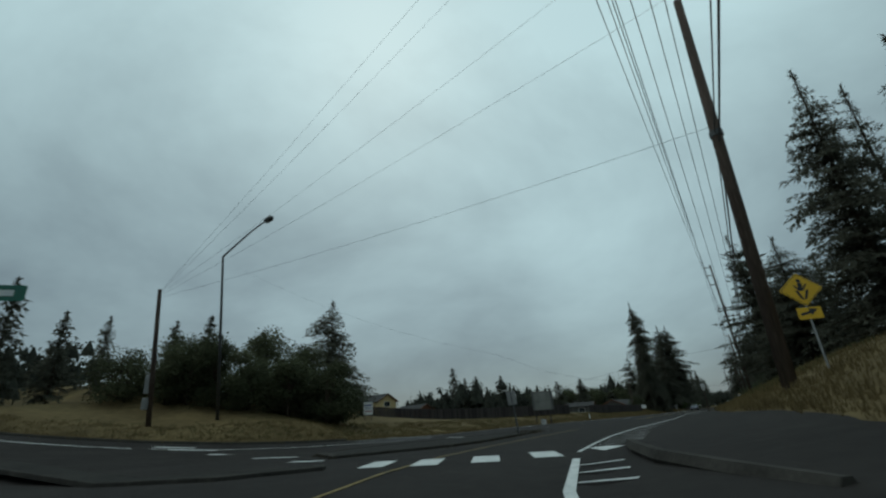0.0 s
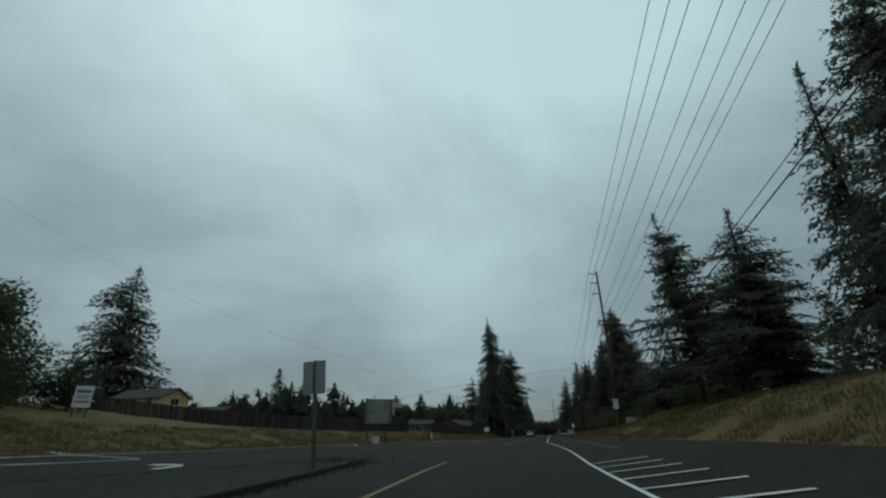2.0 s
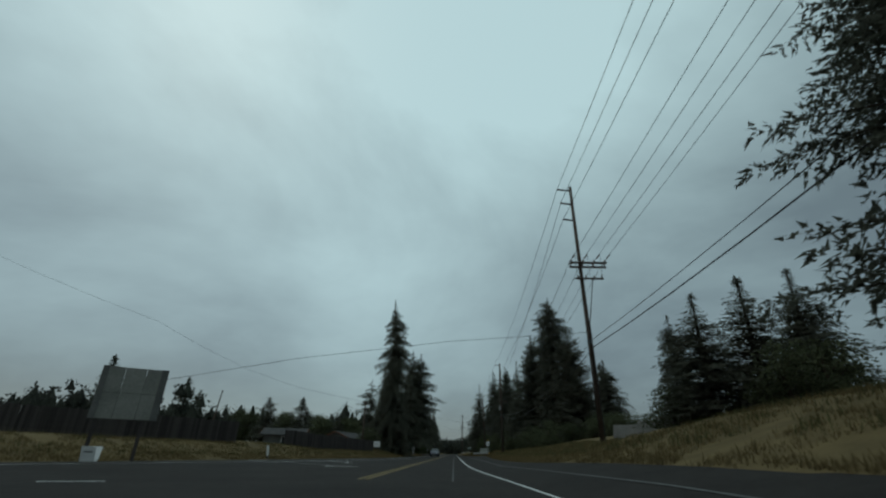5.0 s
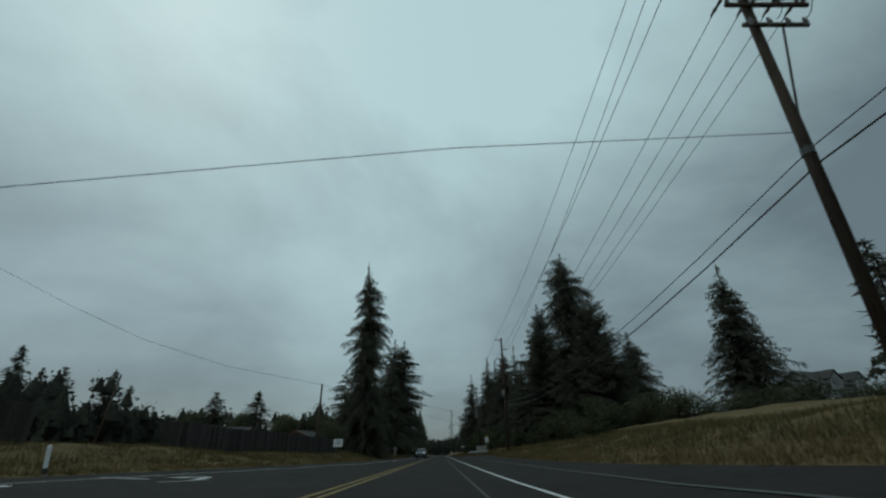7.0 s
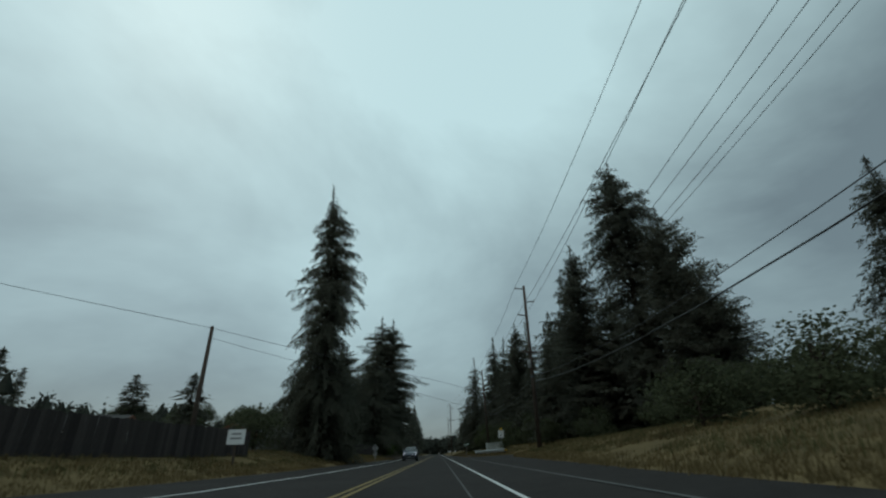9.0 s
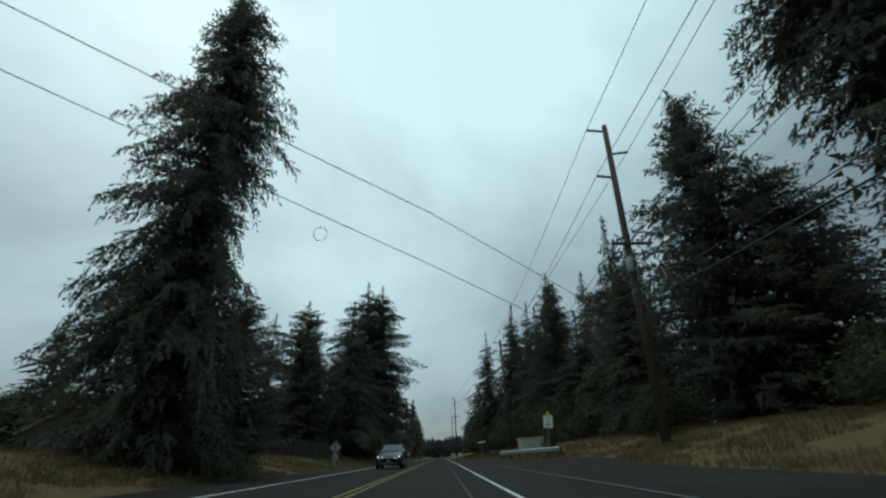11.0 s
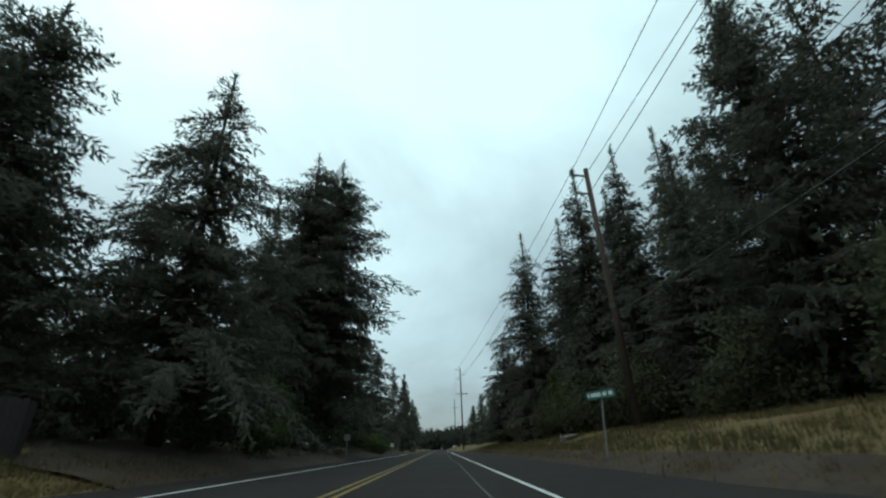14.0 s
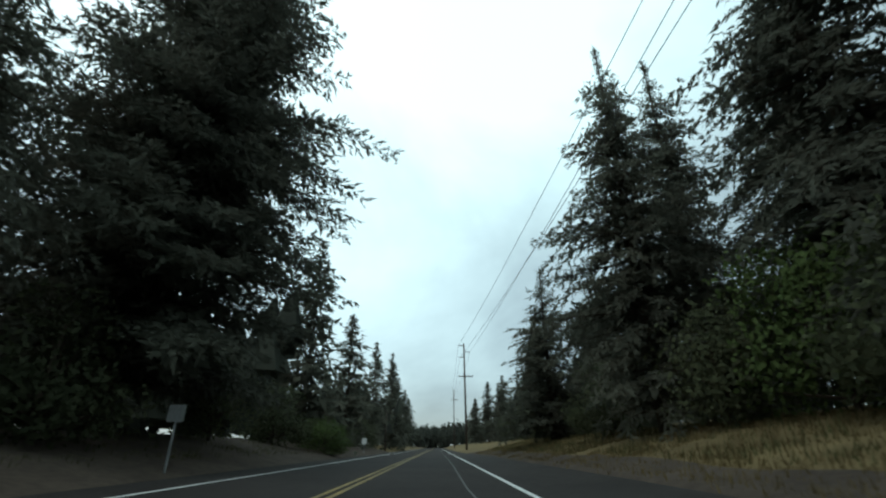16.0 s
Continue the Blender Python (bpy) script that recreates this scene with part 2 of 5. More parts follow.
def part(name, shape, mat, parent, label="", smooth=False):
    ob = new(name, shape.mesh(name, mat, smooth))
    ob.parent = parent
    if label:
        tagged(ob, label)
    return ob


def thing(name, m, label, category, group=""):
    """The Empty at a thing's base that holds its parts."""
    ob = new(name)
    ob.empty_display_size = 0.2
    ob.matrix_world = m
    return tagged(ob, label, category, group)


def solo(name, shape, mat, label, category, kind="", group="", smooth=False, m=None):
    ob = new(name, shape.mesh(name, mat, smooth))
    if m:
        ob.matrix_world = m
    return tagged(ob, label, category, group, kind)


def along(points, y):
    """The x of a line given by points (x, y), at y."""
    return float(np.interp(y, [p[1] for p in points], [p[0] for p in points]))


# ---- the plan: edges of the road ----
WHITE_RIGHT = [(19, -20), (11.8, -4), (9.6, 0), (7.2, 6), (5.95, 10.3), (5.1, 13.4), (4.2, 20), (3.7, 26.4), (3.45, 33), (3.35, 42), (3.15, 50), (2.6, 60), (2.05, 68), (1.76, 76), (1.68, 84), (1.66, 900)]
YELLOW_LEFT = [(15, -20), (6.5, 0), (3.0, 5.7), (1.55, 10), (0.6, 14), (0.05, 19.3), (-0.3, 23), (-1.0, 30.6), (-1.6, 40), (-1.94, 55), (-1.94, 900)]
EDGE_RIGHT = [(22, -40), (17, -10), (13, 0), (11, 7), (9.8, 14), (8.7, 20), (8.0, 28), (7.7, 40), (7.2, 50), (6.6, 62), (5.7, 76), (5.3, 90), (5.6, 105), (6.3, 120), (6.8, 135), (8.4, 142), (8.6, 146.5), (7.3, 151), (5.8, 157), (4.9, 161), (4.3, 167), (4.3, 200), (4.0, 225), (3.2, 250), (3.0, 900)]
EDGE_LEFT = [(-66, -40), (-48, 3), (-33.5, 12.8), (-27.5, 17.2), (-22.3, 21.5), (-19.6, 25.5), (-18.8, 30), (-19, 37), (-19, 49), (-18.3, 66), (-15, 80), (-12, 95), (-9.6, 108), (-8.6, 120), (-8.6, 150), (-8.2, 162), (-7.4, 180), (-7.2, 900)]
WHITE_LEFT = [(-16.8, 28), (-17.6, 37), (-17.6, 49), (-16.8, 62), (-12.0, 76), (-8.0, 91), (-5.9, 104), (-5.41, 115), (-5.41, 900)]


def ramp(v, a, b):
    """0 below a, 1 above b, smooth between."""
    k = min(max((v - a) / (b - a), 0.0), 1.0)
    return k * k * (3 - 2 * k)


def height(x, y):
    """The lie of the land: flat on the road, banks on both sides."""
    line, edge = along(WHITE_RIGHT, y), along(EDGE_RIGHT, y)
    early = 1 - ramp(y, 55, 85)
    z = 0.0
    if x > line + 0.4:
        fall = (0.17 * early + 0.085 * (1 - early)) * ramp(y, 0, 10)
        z = fall * (min(x, edge) - line - 0.4)
        if x > edge:
            u = x - edge
            steep, gentle = 0.24 + 0.16 * early, 0.12 + 0.05 * early + 0.06 * ramp(y, 80, 95) * (1 - ramp(y, 118, 130))
            z += steep * min(u, 5) + gentle * min(max(u - 5, 0), 9) + 0.05 * min(max(u - 14, 0), 40)
    left = along(EDGE_LEFT, y)
    if x < -14:
        u = -x - 14
        z = (0.05 * u + 0.003 * min(u, 30) ** 2) * (1 - ramp(y, 24, 44))
    if x < left:
        u = left - x
        near = (1 - ramp(y, 42, 78)) * ramp(y, 20, 30)
        z += (0.22 - 0.12 * (1 - ramp(y, 18, 30))) * min(u, 5.5) + 0.12 * near * min(max(u - 5.5, 0), 20) + 0.03 * min(max(u - 6, 0), 60)
    return z


def rough_ground(x, y):
    return 0.10 * noise.noise((x * 0.35, y * 0.35, 0)) + 0.05 * noise.noise((x * 1.1, y * 1.1, 3))


# ---- ground, road and markings ----
def spaced(stops):
    out = [stops[0][0]]
    for (a, _), (b, step) in zip(stops, stops[1:]):
        n = max(1, round((b - a) / step))
        out += [a + (b - a) * (i + 1) / n for i in range(n)]
    return out


def build_ground():
    xs = spaced([(-1500, 0), (-300, 120), (-90, 12), (-40, 2.5), (-6, 1.0), (6, 1.2), (24, 0.75), (60, 3), (300, 20), (1500, 120)])
    ys = spaced([(-300, 0), (-30, 30), (0, 3), (230, 1.25), (330, 4), (600, 20), (2600, 200)])
    s = Shape()
    for y in ys:
        a, b = along(EDGE_LEFT, y), along(EDGE_RIGHT, y)
        for x in xs:
            z = height(x, y)
            inside = a + 0.3 < x < b - 0.3
            z += -0.12 if inside else -0.02 + rough_ground(x, y) * min(1.0, max(0.0, max(a - x, x - b)) / 1.5)
            s.v.append((x, y, z))
    n = len(xs)
    s.f = [(j * n + i, j * n + i + 1, (j + 1) * n + i + 1, (j + 1) * n + i) for j in range(len(ys) - 1) for i in range(n - 1)]
    return solo("ground", s, GROUND, "dry grassy ground and banks beside the road", "ground", "structure", smooth=True)


def litter(side, reach, y0, y1):
    """A strip of dark needle litter and bare soil along the road edge."""
    s = Shape()
    n = 9
    rows = int((y1 - y0) / 0.8)
    for j in range(rows + 1):
        y = y0 + (y1 - y0) * j / rows
        ends = min(1.0, j / 8, (rows - j) / 8)
        edge = along(EDGE_LEFT, y) if side < 0 else along(EDGE_RIGHT, y)
        wide = reach * (0.35 + 0.65 * ends) * (1 + 0.35 * noise.noise((y * 0.25, side, 4.0)))
        for i in range(n):
            u = -0.25 + (wide + 0.25) * i / (n - 1)
            x = edge + side * u
            s.v.append((x, y, height(x, y) + rough_ground(x, y) * min(1.0, max(0.0, u) / 1.5) + (0.07 if 0 < i < n - 1 else -0.03)))
    s.f = [(j * n + i, j * n + i + 1, (j + 1) * n + i + 1, (j + 1) * n + i)[::side] for j in range(rows) for i in range(n - 1)]
    return solo("needle_litter", s, LITTER, "dark brown needle litter and soil beside the road", "ground", "structure", smooth=True)


def road_sheet(ys):
    """The asphalt, from edge to edge, with columns along its lines."""
    s = Shape()
    n = 0
    for y in ys:
        a, b, w = along(EDGE_LEFT, y), along(EDGE_RIGHT, y), along(WHITE_RIGHT, y)
        m = min(-14.0, a + 0.6) if a < -15 else a + 0.3
        w = min(w, b - 0.9)
        xs = [a + (m - a) * i / 12 for i in range(12)] + [m + (w + 0.4 - m) * i / 10 for i in range(10)] + [w + 0.4 + (b - w - 0.4) * i / 4 for i in range(5)]
        n = len(xs)
        s.v += [(x, y, height(x, y)) for x in xs]
    s.f = [(j * n + i, j * n + i + 1, (j + 1) * n + i + 1, (j + 1) * n + i) for j in range(len(ys) - 1) for i in range(n - 1)]
    return s


ground = build_ground()
litter(-1, 8.0, 172, 260)
litter(1, 1.3, 160, 240)
road_ys = spaced([(-40, 0), (0, 4), (120, 1.5), (260, 4), (900, 40)])
road = solo("road", road_sheet(road_ys), ASPHALT, "worn grey asphalt two-lane road with a wide shoulder", "road", "structure")


def ribbon(points, width, lift=0.015, step=1.0):
    """A painted line of a width along points (x, y)."""
    pts = []
    for (x0, y0), (x1, y1) in zip(points, points[1:]):
        n = max(1, int(math.hypot(x1 - x0, y1 - y0) / step))
        pts += [(x0 + (x1 - x0) * i / n, y0 + (y1 - y0) * i / n) for i in range(n)]
    pts.append(points[-1])
    s = Shape()
    for i, (x, y) in enumerate(pts):
        ax, ay = pts[max(i - 1, 0)]
        bx, by = pts[min(i + 1, len(pts) - 1)]
        d = math.hypot(bx - ax, by - ay) or 1
        nx, ny = (by - ay) / d, -(bx - ax) / d
        for k in (-0.5, 0.5):
            px, py = x + nx * width * k, y + ny * width * k
            s.v.append((px, py, height(px, py) + lift))
    s.f = [(2 * i, 2 * i + 1, 2 * i + 3, 2 * i + 2) for i in range(len(pts) - 1)]
    return s


def between(line, a, b, step=4.0, shift=0.0):
    n = max(1, int((b - a) / step))
    return [(along(line, a + (b - a) * i / n) + shift, a + (b - a) * i / n) for i in range(n + 1)]


def marking(name, shape, mat, label):
    return solo(name, shape, mat, label, "road marking", "structure")


marking("edge_line", ribbon(between(WHITE_RIGHT, 13.2, 420), 0.11), WHITE_PAINT, "white painted line along the right road edge")
marking("edge_line", ribbon(between(WHITE_RIGHT, -3, 11.2), 0.17), WHITE_PAINT, "broad white painted line round the bend")
marking("edge_line", ribbon(between(WHITE_LEFT, 28, 420), 0.13), WHITE_PAINT, "white painted line along the left road edge")
marking("centre_line", ribbon(between(YELLOW_LEFT, 60, 420, shift=0.11), 0.11), YELLOW_PAINT, "one of two yellow painted centre lines")
marking("centre_line", ribbon(between(YELLOW_LEFT, 60, 420, shift=-0.13), 0.11), YELLOW_PAINT, "one of two yellow painted centre lines")
marking("centre_line", ribbon(between(YELLOW_LEFT, -8, 34), 0.11), YELLOW_PAINT, "yellow painted line along the traffic island")
marking("shoulder_line", ribbon([(5.3, 41), (5.0, 55), (4.2, 66), (3.6, 74), (3.7, 86), (3.7, 150)], 0.10), FAINT_PAINT, "faint worn line on the wide shoulder")
marking("crack_line", ribbon([(0.75, 60), (0.7, 100), (0.78, 140), (0.7, 170), (0.78, 185), (0.6, 196), (0.72, 210), (0.7, 300)], 0.045), FAINT_PAINT, "pale sealed crack along the lane")


def quad_mark(name, corners, mat, label, lift=0.016):
    s = Shape()
    s.add([(x, y, height(x, y) + lift) for x, y in corners], [(0, 1, 2, 3)])
    return marking(name, s, mat, label)


# bars of the crossing, in line with the lane
for cx, cy in ((4.35, 12.75), (3.05, 11.75), (1.55, 11.2), (0.0, 10.9), (5.75, 13.7)):
    dx, dy = -0.45 * 1.05, 0.89 * 1.05
    w = 0.36 if cx < 5 else 0.24
    quad_mark("crossing_bar", [(cx - dx - w, cy - dy - w * 0.3), (cx - dx + w, cy - dy + w * 0.3), (cx + dx + w, cy + dy + w * 0.3), (cx + dx - w, cy + dy - w * 0.3)],
              WHITE_PAINT, "white painted bar of the pedestrian crossing")
# hatching beyond the edge line
for i, y in enumerate((3.2, 5.2, 7.3, 8.5, 9.7, 14.6, 16.2, 17.9, 19.6, 21.4, 23.2, 24.9, 26.7, 28.5, 30.3, 32.0, 33.8)):
    x = along(WHITE_RIGHT, y)
    length = 1.75 if y > 14 else 1.0
    marking("hatch_line", ribbon([(x + 0.1, y), (x + length, y - 0.1)], 0.13), WHITE_PAINT, "white painted hatch line on the shoulder")
for ax, ay, bx, by in ((-24.3, 16.7, -22.0, 18.2), (-22.2, 16.6, -19.7, 18.3), (-17.8, 16.6, -14.4, 17.8), (-12.0, 15.5, -8.6, 15.3), (-5.8, 12.6, -4.2, 12.7)):
    marking("crossing_bar", ribbon([(ax, ay), (bx, by)], 0.42), WHITE_PAINT, "white painted bar of the pedestrian crossing")
marking("lane_line", ribbon([(-38, 7.5), (-31, 11.5), (-25, 15), (-20, 18.3), (-16.6, 22.5), (-14.8, 28), (-13.4, 33.6)], 0.16), WHITE_PAINT, "white painted line of the turning lane")
marking("lane_line", ribbon([(-19.2, 34.6), (-13.9, 34.1)], 0.14), WHITE_PAINT, "short white painted lane line")
marking("lane_line", ribbon([(-10.3, 48.2), (-8.9, 49.3)], 0.16), WHITE_PAINT, "short white painted lane line")
marking("lane_line", ribbon([(-8.3, 55.8), (-7.2, 56.4)], 0.16), WHITE_PAINT, "short white painted lane line")
marking("lane_line", ribbon([(-10.9, 82.6), (-8.6, 81.2)], 0.16), WHITE_PAINT, "short white painted lane line")


def arrow(x, y, turn, size):
    """A painted turning arrow with a stem, a bend and a head."""
    s = Shape()
    c, d = math.cos(turn), math.sin(turn)
    def put(pts):
        s.add([(x + (px * c - py * d) * size, y + (px * d + py * c) * size, height(x + px, y + py) + 0.008) for px, py in pts], [tuple(range(len(pts)))])
    put([(-0.12, -1.4), (0.12, -1.4), (0.12, 0.5), (-0.12, 0.5)])
    put([(0.12, 0.1), (0.12, 0.5), (-0.7, 0.75), (-0.7, 0.4)])
    put([(-0.7, 0.1), (-0.7, 1.05), (-1.35, 0.6)])
    return marking("lane_arrow", s, WHITE_PAINT, "white painted turning arrow on the side lane")


marking("lane_line", ribbon([(-13.9, 79.4), (-11.5, 79.0), (-9.85, 78.0)], 0.24), WHITE_PAINT, "broad white painted lane line")
marking("lane_line", ribbon([(-8.4, 73.8), (-7.1, 74.6)], 0.13), WHITE_PAINT, "short white painted lane line")
marking("lane_line", ribbon([(-7.2, 79.3), (-6.4, 80.4)], 0.14), WHITE_PAINT, "short white painted lane line")
arrow(-5.2, 71.8, 0.9, 0.8)
arrow(-8.9, 30.6, 0.25, 1.0)
arrow(-7.2, 82.0, 0.2, 1.0)
arrow(-14.5, 57.5, 0.4, 1.0)


def island(name, outline, rise, label):
    """A raised traffic island: kerb ring and paved top."""
    n = len(outline)
    cx, cy = sum(p[0] for p in outline) / n, sum(p[1] for p in outline) / n
    s = Shape()
    for grow, z in ((1.0, -0.05), (1.0, rise * 0.8), (0.99, rise), (0.95, rise)):
        s.v += [(cx + (x - cx) * grow, cy + (y - cy) * grow, z + height(x, y)) for x, y in outline]
    for k in range(3):
        s.f += [(k * n + i, k * n + (i + 1) % n, (k + 1) * n + (i + 1) % n, (k + 1) * n + i) for i in range(n)]
    ob = solo(name, s, KERB, label, "traffic island", "structure")
    t = Shape()
    t.add([(cx + (x - cx) * 0.952, cy + (y - cy) * 0.952, rise - 0.008 + height(x, y)) for x, y in outline], [tuple(range(n))])
    part("island_top", t, PAVING, ob)
    return ob


island("traffic_island", [(-4.6, 13.6), (-2.2, 18.5), (-2.1, 21.5), (-3.0, 27.5), (-3.9, 32.6), (-4.4, 34.2), (-4.9, 33.6), (-6.6, 27), (-8.6, 19.5), (-7.6, 15.6)], 0.11, "raised traffic island with a dark kerb and weeds")
island("traffic_island", [(-24, 7.0), (-6, 6.2), (-2.3, 7.4), (-0.85, 9.6), (-1.4, 10.2), (-2.7, 8.5), (-6, 7.3), (-24, 8.4)], 0.11, "raised traffic island with a dark worn kerb")
outer = [(along(EDGE_LEFT, y) + 0.1, y) for y in np.linspace(4, 29, 26)]
marking("kerb", Shape().tube([(x, y, height(x, y) + 0.03) for x, y in outer], [0.13] * len(outer), 6), KERB, "dark low kerb along the grass verge")
marking("kerb", Shape().tube([(9.9, 5.6, 0.2), (9.0, 6.8, 0.2), (8.0, 8.4, 0.22), (7.2, 10.6, 0.22), (6.6, 12.9, 0.2), (6.2, 14.6, 0.14)], [0.1, 0.14, 0.15, 0.15, 0.13, 0.06], 6), KERB, "dark rounded kerb at the corner")


# ---- trees ----
def foliage(name, quads, mat, middle):
    """A crown from small pointed pieces, turned outwards, with normals that follow the rounded mass of the crown."""
    quads = np.asarray(quads, dtype=np.float32)
    count, k = quads.shape[0], quads.shape[1]
    face = np.cross(quads[:, 1] - quads[:, 0], quads[:, 2] - quads[:, 0])
    face /= np.linalg.norm(face, axis=1)[:, None] + 1e-9
    out = quads.mean(axis=1) - np.array(middle)
    out[:, 2] = np.clip(out[:, 2], 0.0, 1.0) if middle[2] == 0 else out[:, 2]
    out /= np.linalg.norm(out, axis=1)[:, None] + 1e-9
    wrong = (face * out).sum(axis=1) < 0
    quads[wrong] = quads[wrong][:, ::-1]
    face[wrong] *= -1
    soft = out * 0.7 + face * 0.45 + np.array([0, 0, 0.3])
    soft /= np.linalg.norm(soft, axis=1)[:, None]
    me = bpy.data.meshes.new(name)
    me.vertices.add(count * k)
    me.vertices.foreach_set("co", quads.ravel())
    me.loops.add(count * k)
    me.loops.foreach_set("vertex_index", np.arange(count * k, dtype=np.int32))
    me.polygons.add(count)
    me.polygons.foreach_set("loop_start", np.arange(0, count * k, k, dtype=np.int32))
    me.update(calc_edges=True)
    me.materials.append(mat)
    me.shade_smooth()
    me.normals_split_custom_set_from_vertices(np.repeat(soft, k, axis=0))
    return me


def spikes(start, way, wide):
    """Narrow needle sprays: pointed triangles from start along way."""
    return np.stack([start + wide, start + way, start - wide], axis=1)


def kites(start, way, wide):
    """Pointed needle sprays from start along way, as quads of four corners."""
    return np.stack([start, start + way * 0.45 + wide, start + way, start + way * 0.5 - wide], axis=1)


def conifer_meshes(seed, tall, reach, bare=0.05, gaps=0.1, droop=0.35, lean=0.0, twin=False, dense=1.0, ragged=0.25, full=0.9, grain=0.3, hang=0.5, step=0.38, lobes=0.0, low=0.74, swell_up=5.0):
    """Trunk and crown of a conifer: many boughs at uneven heights, each a spine with branchlets to both sides and sprays that hang from it."""
    rng = np.random.RandomState(seed)
    trunk = Shape()
    tops = [(0.0, 0.0, tall)] if not twin else [(0.0, 0.0, tall), (reach * 0.3, reach * 0.05, tall * 0.985)]
    sheets = []
    for tx, ty, top in tops:
        path = [(tx * min(1, k * 2.5) + lean * top * k * k, ty * k, top * k) for k in np.linspace(0, 1, 9)]
        path[0] = (path[0][0], path[0][1], -0.5)
        trunk.tube(path, [max(0.03, 0.013 * top * (1 - 0.94 * k)) for k in np.linspace(0, 1, 9)], 9)
        rows = []
        z = bare * top
        swell = rng.uniform(0, 6.28, 3)
        while z < top * 0.99:
            k = (z - bare * top) / (top * (1 - bare))
            wide = 1.13 * reach * ((1 - k) ** full) * (low + (1 - low) * min(1, k * swell_up)) * min(1.0, 0.12 + 5.0 * (1 - k))
            wide *= 1 + lobes * math.sin(k * 17 + swell[0]) * (1 - k)
            for i in range(int((4.4 + 2.4 * (1 - k)) * dense) + 1):
                if rng.rand() < gaps:
                    continue
                a = rng.uniform(0, 6.28)
                side_swell = 1 + 0.5 * ragged * math.sin(2 * a + swell[1] + 9 * k) + 0.5 * ragged * math.sin(a + swell[2] - 5 * k)
                length = max(0.16, wide * rng.uniform(0.58, 1.08) * side_swell)
                if rng.rand() < 0.1:
                    length *= 1.2
                rows.append((z + rng.normal(0, step * 0.5), a, length, droop * rng.uniform(0.5, 1.5), 0.42 * k * k + 0.06))
            z += step * rng.uniform(0.75, 1.25) * (0.6 + 0.4 * (1 - k))
        zb, az, length, sag, rise = (np.array(c) for c in zip(*rows))
        zb = np.minimum(zb, top * 0.985)
        base = np.stack([tx * np.minimum(1, zb / top * 2.5) + lean * top * (zb / top) ** 2, ty * zb / top, zb], axis=1)
        out = np.stack([np.cos(az), np.sin(az), 0 * az], axis=1)
        side = np.stack([-np.sin(az), np.cos(az), 0 * az], axis=1)
        up = np.array([0.0, 0.0, 1.0])
        for i in np.nonzero(length > 1.3)[0]:
            e = base[i] + out[i] * length[i] * 0.75 + up * (rise[i] - sag[i] * 0.75) * length[i] * 0.75
            trunk.tube([tuple(base[i]), tuple(e)], [0.025 + 0.007 * length[i], 0.012], 3, False)
        # branchlets, alternately to both sides, shorter towards the tip
        per = np.maximum(2, (length / (grain * 0.95)).astype(int)) * 2
        bi = np.repeat(np.arange(len(length)), per)
        n = len(bi)
        first = np.repeat(np.cumsum(per) - per, per)
        u = np.clip(((np.arange(n) - first) // 2 + rng.uniform(0.1, 1.0, n)) / (per[bi] / 2), 0.06, 1.0)
        hand = np.where(np.arange(n) % 2 == 0, 1.0, -1.0)
        ln = length[bi]
        start = base[bi] + out[bi] * (u * ln)[:, None] + up * (u * ln * (rise[bi] - sag[bi] * u))[:, None]
        span = (0.07 + 0.06 * np.minimum(1.5, ln) + 0.26 * ln ** 0.8 * (0.55 + 0.9 * u - 1.15 * u * u)) * rng.uniform(0.6, 1.25, n)
        falls = rng.rand(n) < hang * 0.5
        way = out[bi] * rng.uniform(0.35, 0.95, n)[:, None] + side[bi] * (hand * np.where(falls, 0.3, 0.85))[:, None]
        way += up * (rise[bi] * 0.6 - sag[bi] * u * 0.9 - 0.12 - np.where(falls, 0.9, 0.0) + rng.normal(0, 0.16, n))[:, None]
        way /= np.linalg.norm(way, axis=1)[:, None]
        # needle sprays along each branchlet
        m = np.maximum(2, np.round(span / (grain * 0.38)).astype(int))
        ci = np.repeat(np.arange(n), m)
        c = len(ci)
        j = np.arange(c) - np.repeat(np.cumsum(m) - m, m)
        s = (j + rng.uniform(0, 0.9, c)) / m[ci]
        size = (grain * rng.uniform(0.7, 1.25, c) * np.clip(0.45 + 0.4 * length[bi[ci]], 0.5, 1.0))[:, None]
        turn = way[ci] + rng.normal(0, 0.3, (c, 3))
        spot = start[ci] + way[ci] * (span[ci] * s)[:, None] - up * (span[ci] * s * s * 0.35 * droop)[:, None] + rng.normal(0, 0.05 * grain / 0.3, (c, 3))
        blade = np.cross(turn, rng.normal(0, 1, (c, 3)) * np.array([0.7, 0.7, 1.1]))
        blade *= size * 0.24 / (np.linalg.norm(blade, axis=1)[:, None] + 1e-6)
        sheets.append(spikes(spot, turn * size, blade))
        # close twigs round the stem
        c = int(46 * dense * (top - bare * top))
        k = rng.rand(c)
        zz = top * (bare + (1 - bare) * k * 0.97)
        a = rng.uniform(0, 6.28, c)
        w = reach * ((1 - k) ** full) * np.minimum(1.0, 0.1 + 5.0 * (1 - k))
        r = w * rng.uniform(0.03, 0.55, c)
        inner = np.stack([tx * np.minimum(1, zz / top * 2.5) + lean * top * (zz / top) ** 2 + np.cos(a) * r, ty * zz / top + np.sin(a) * r, zz - r * max(0.0, droop) * 0.4], axis=1)
        push = np.stack([np.cos(a) * 0.6, np.sin(a) * 0.6, rng.uniform(-0.9, 0.5, c)], axis=1) * (0.12 + 0.11 * w)[:, None]
        sheets.append(spikes(inner, push, np.stack([-np.sin(a), np.cos(a), rng.normal(0, 0.5, c)], axis=1) * (0.04 + 0.03 * w)[:, None]))
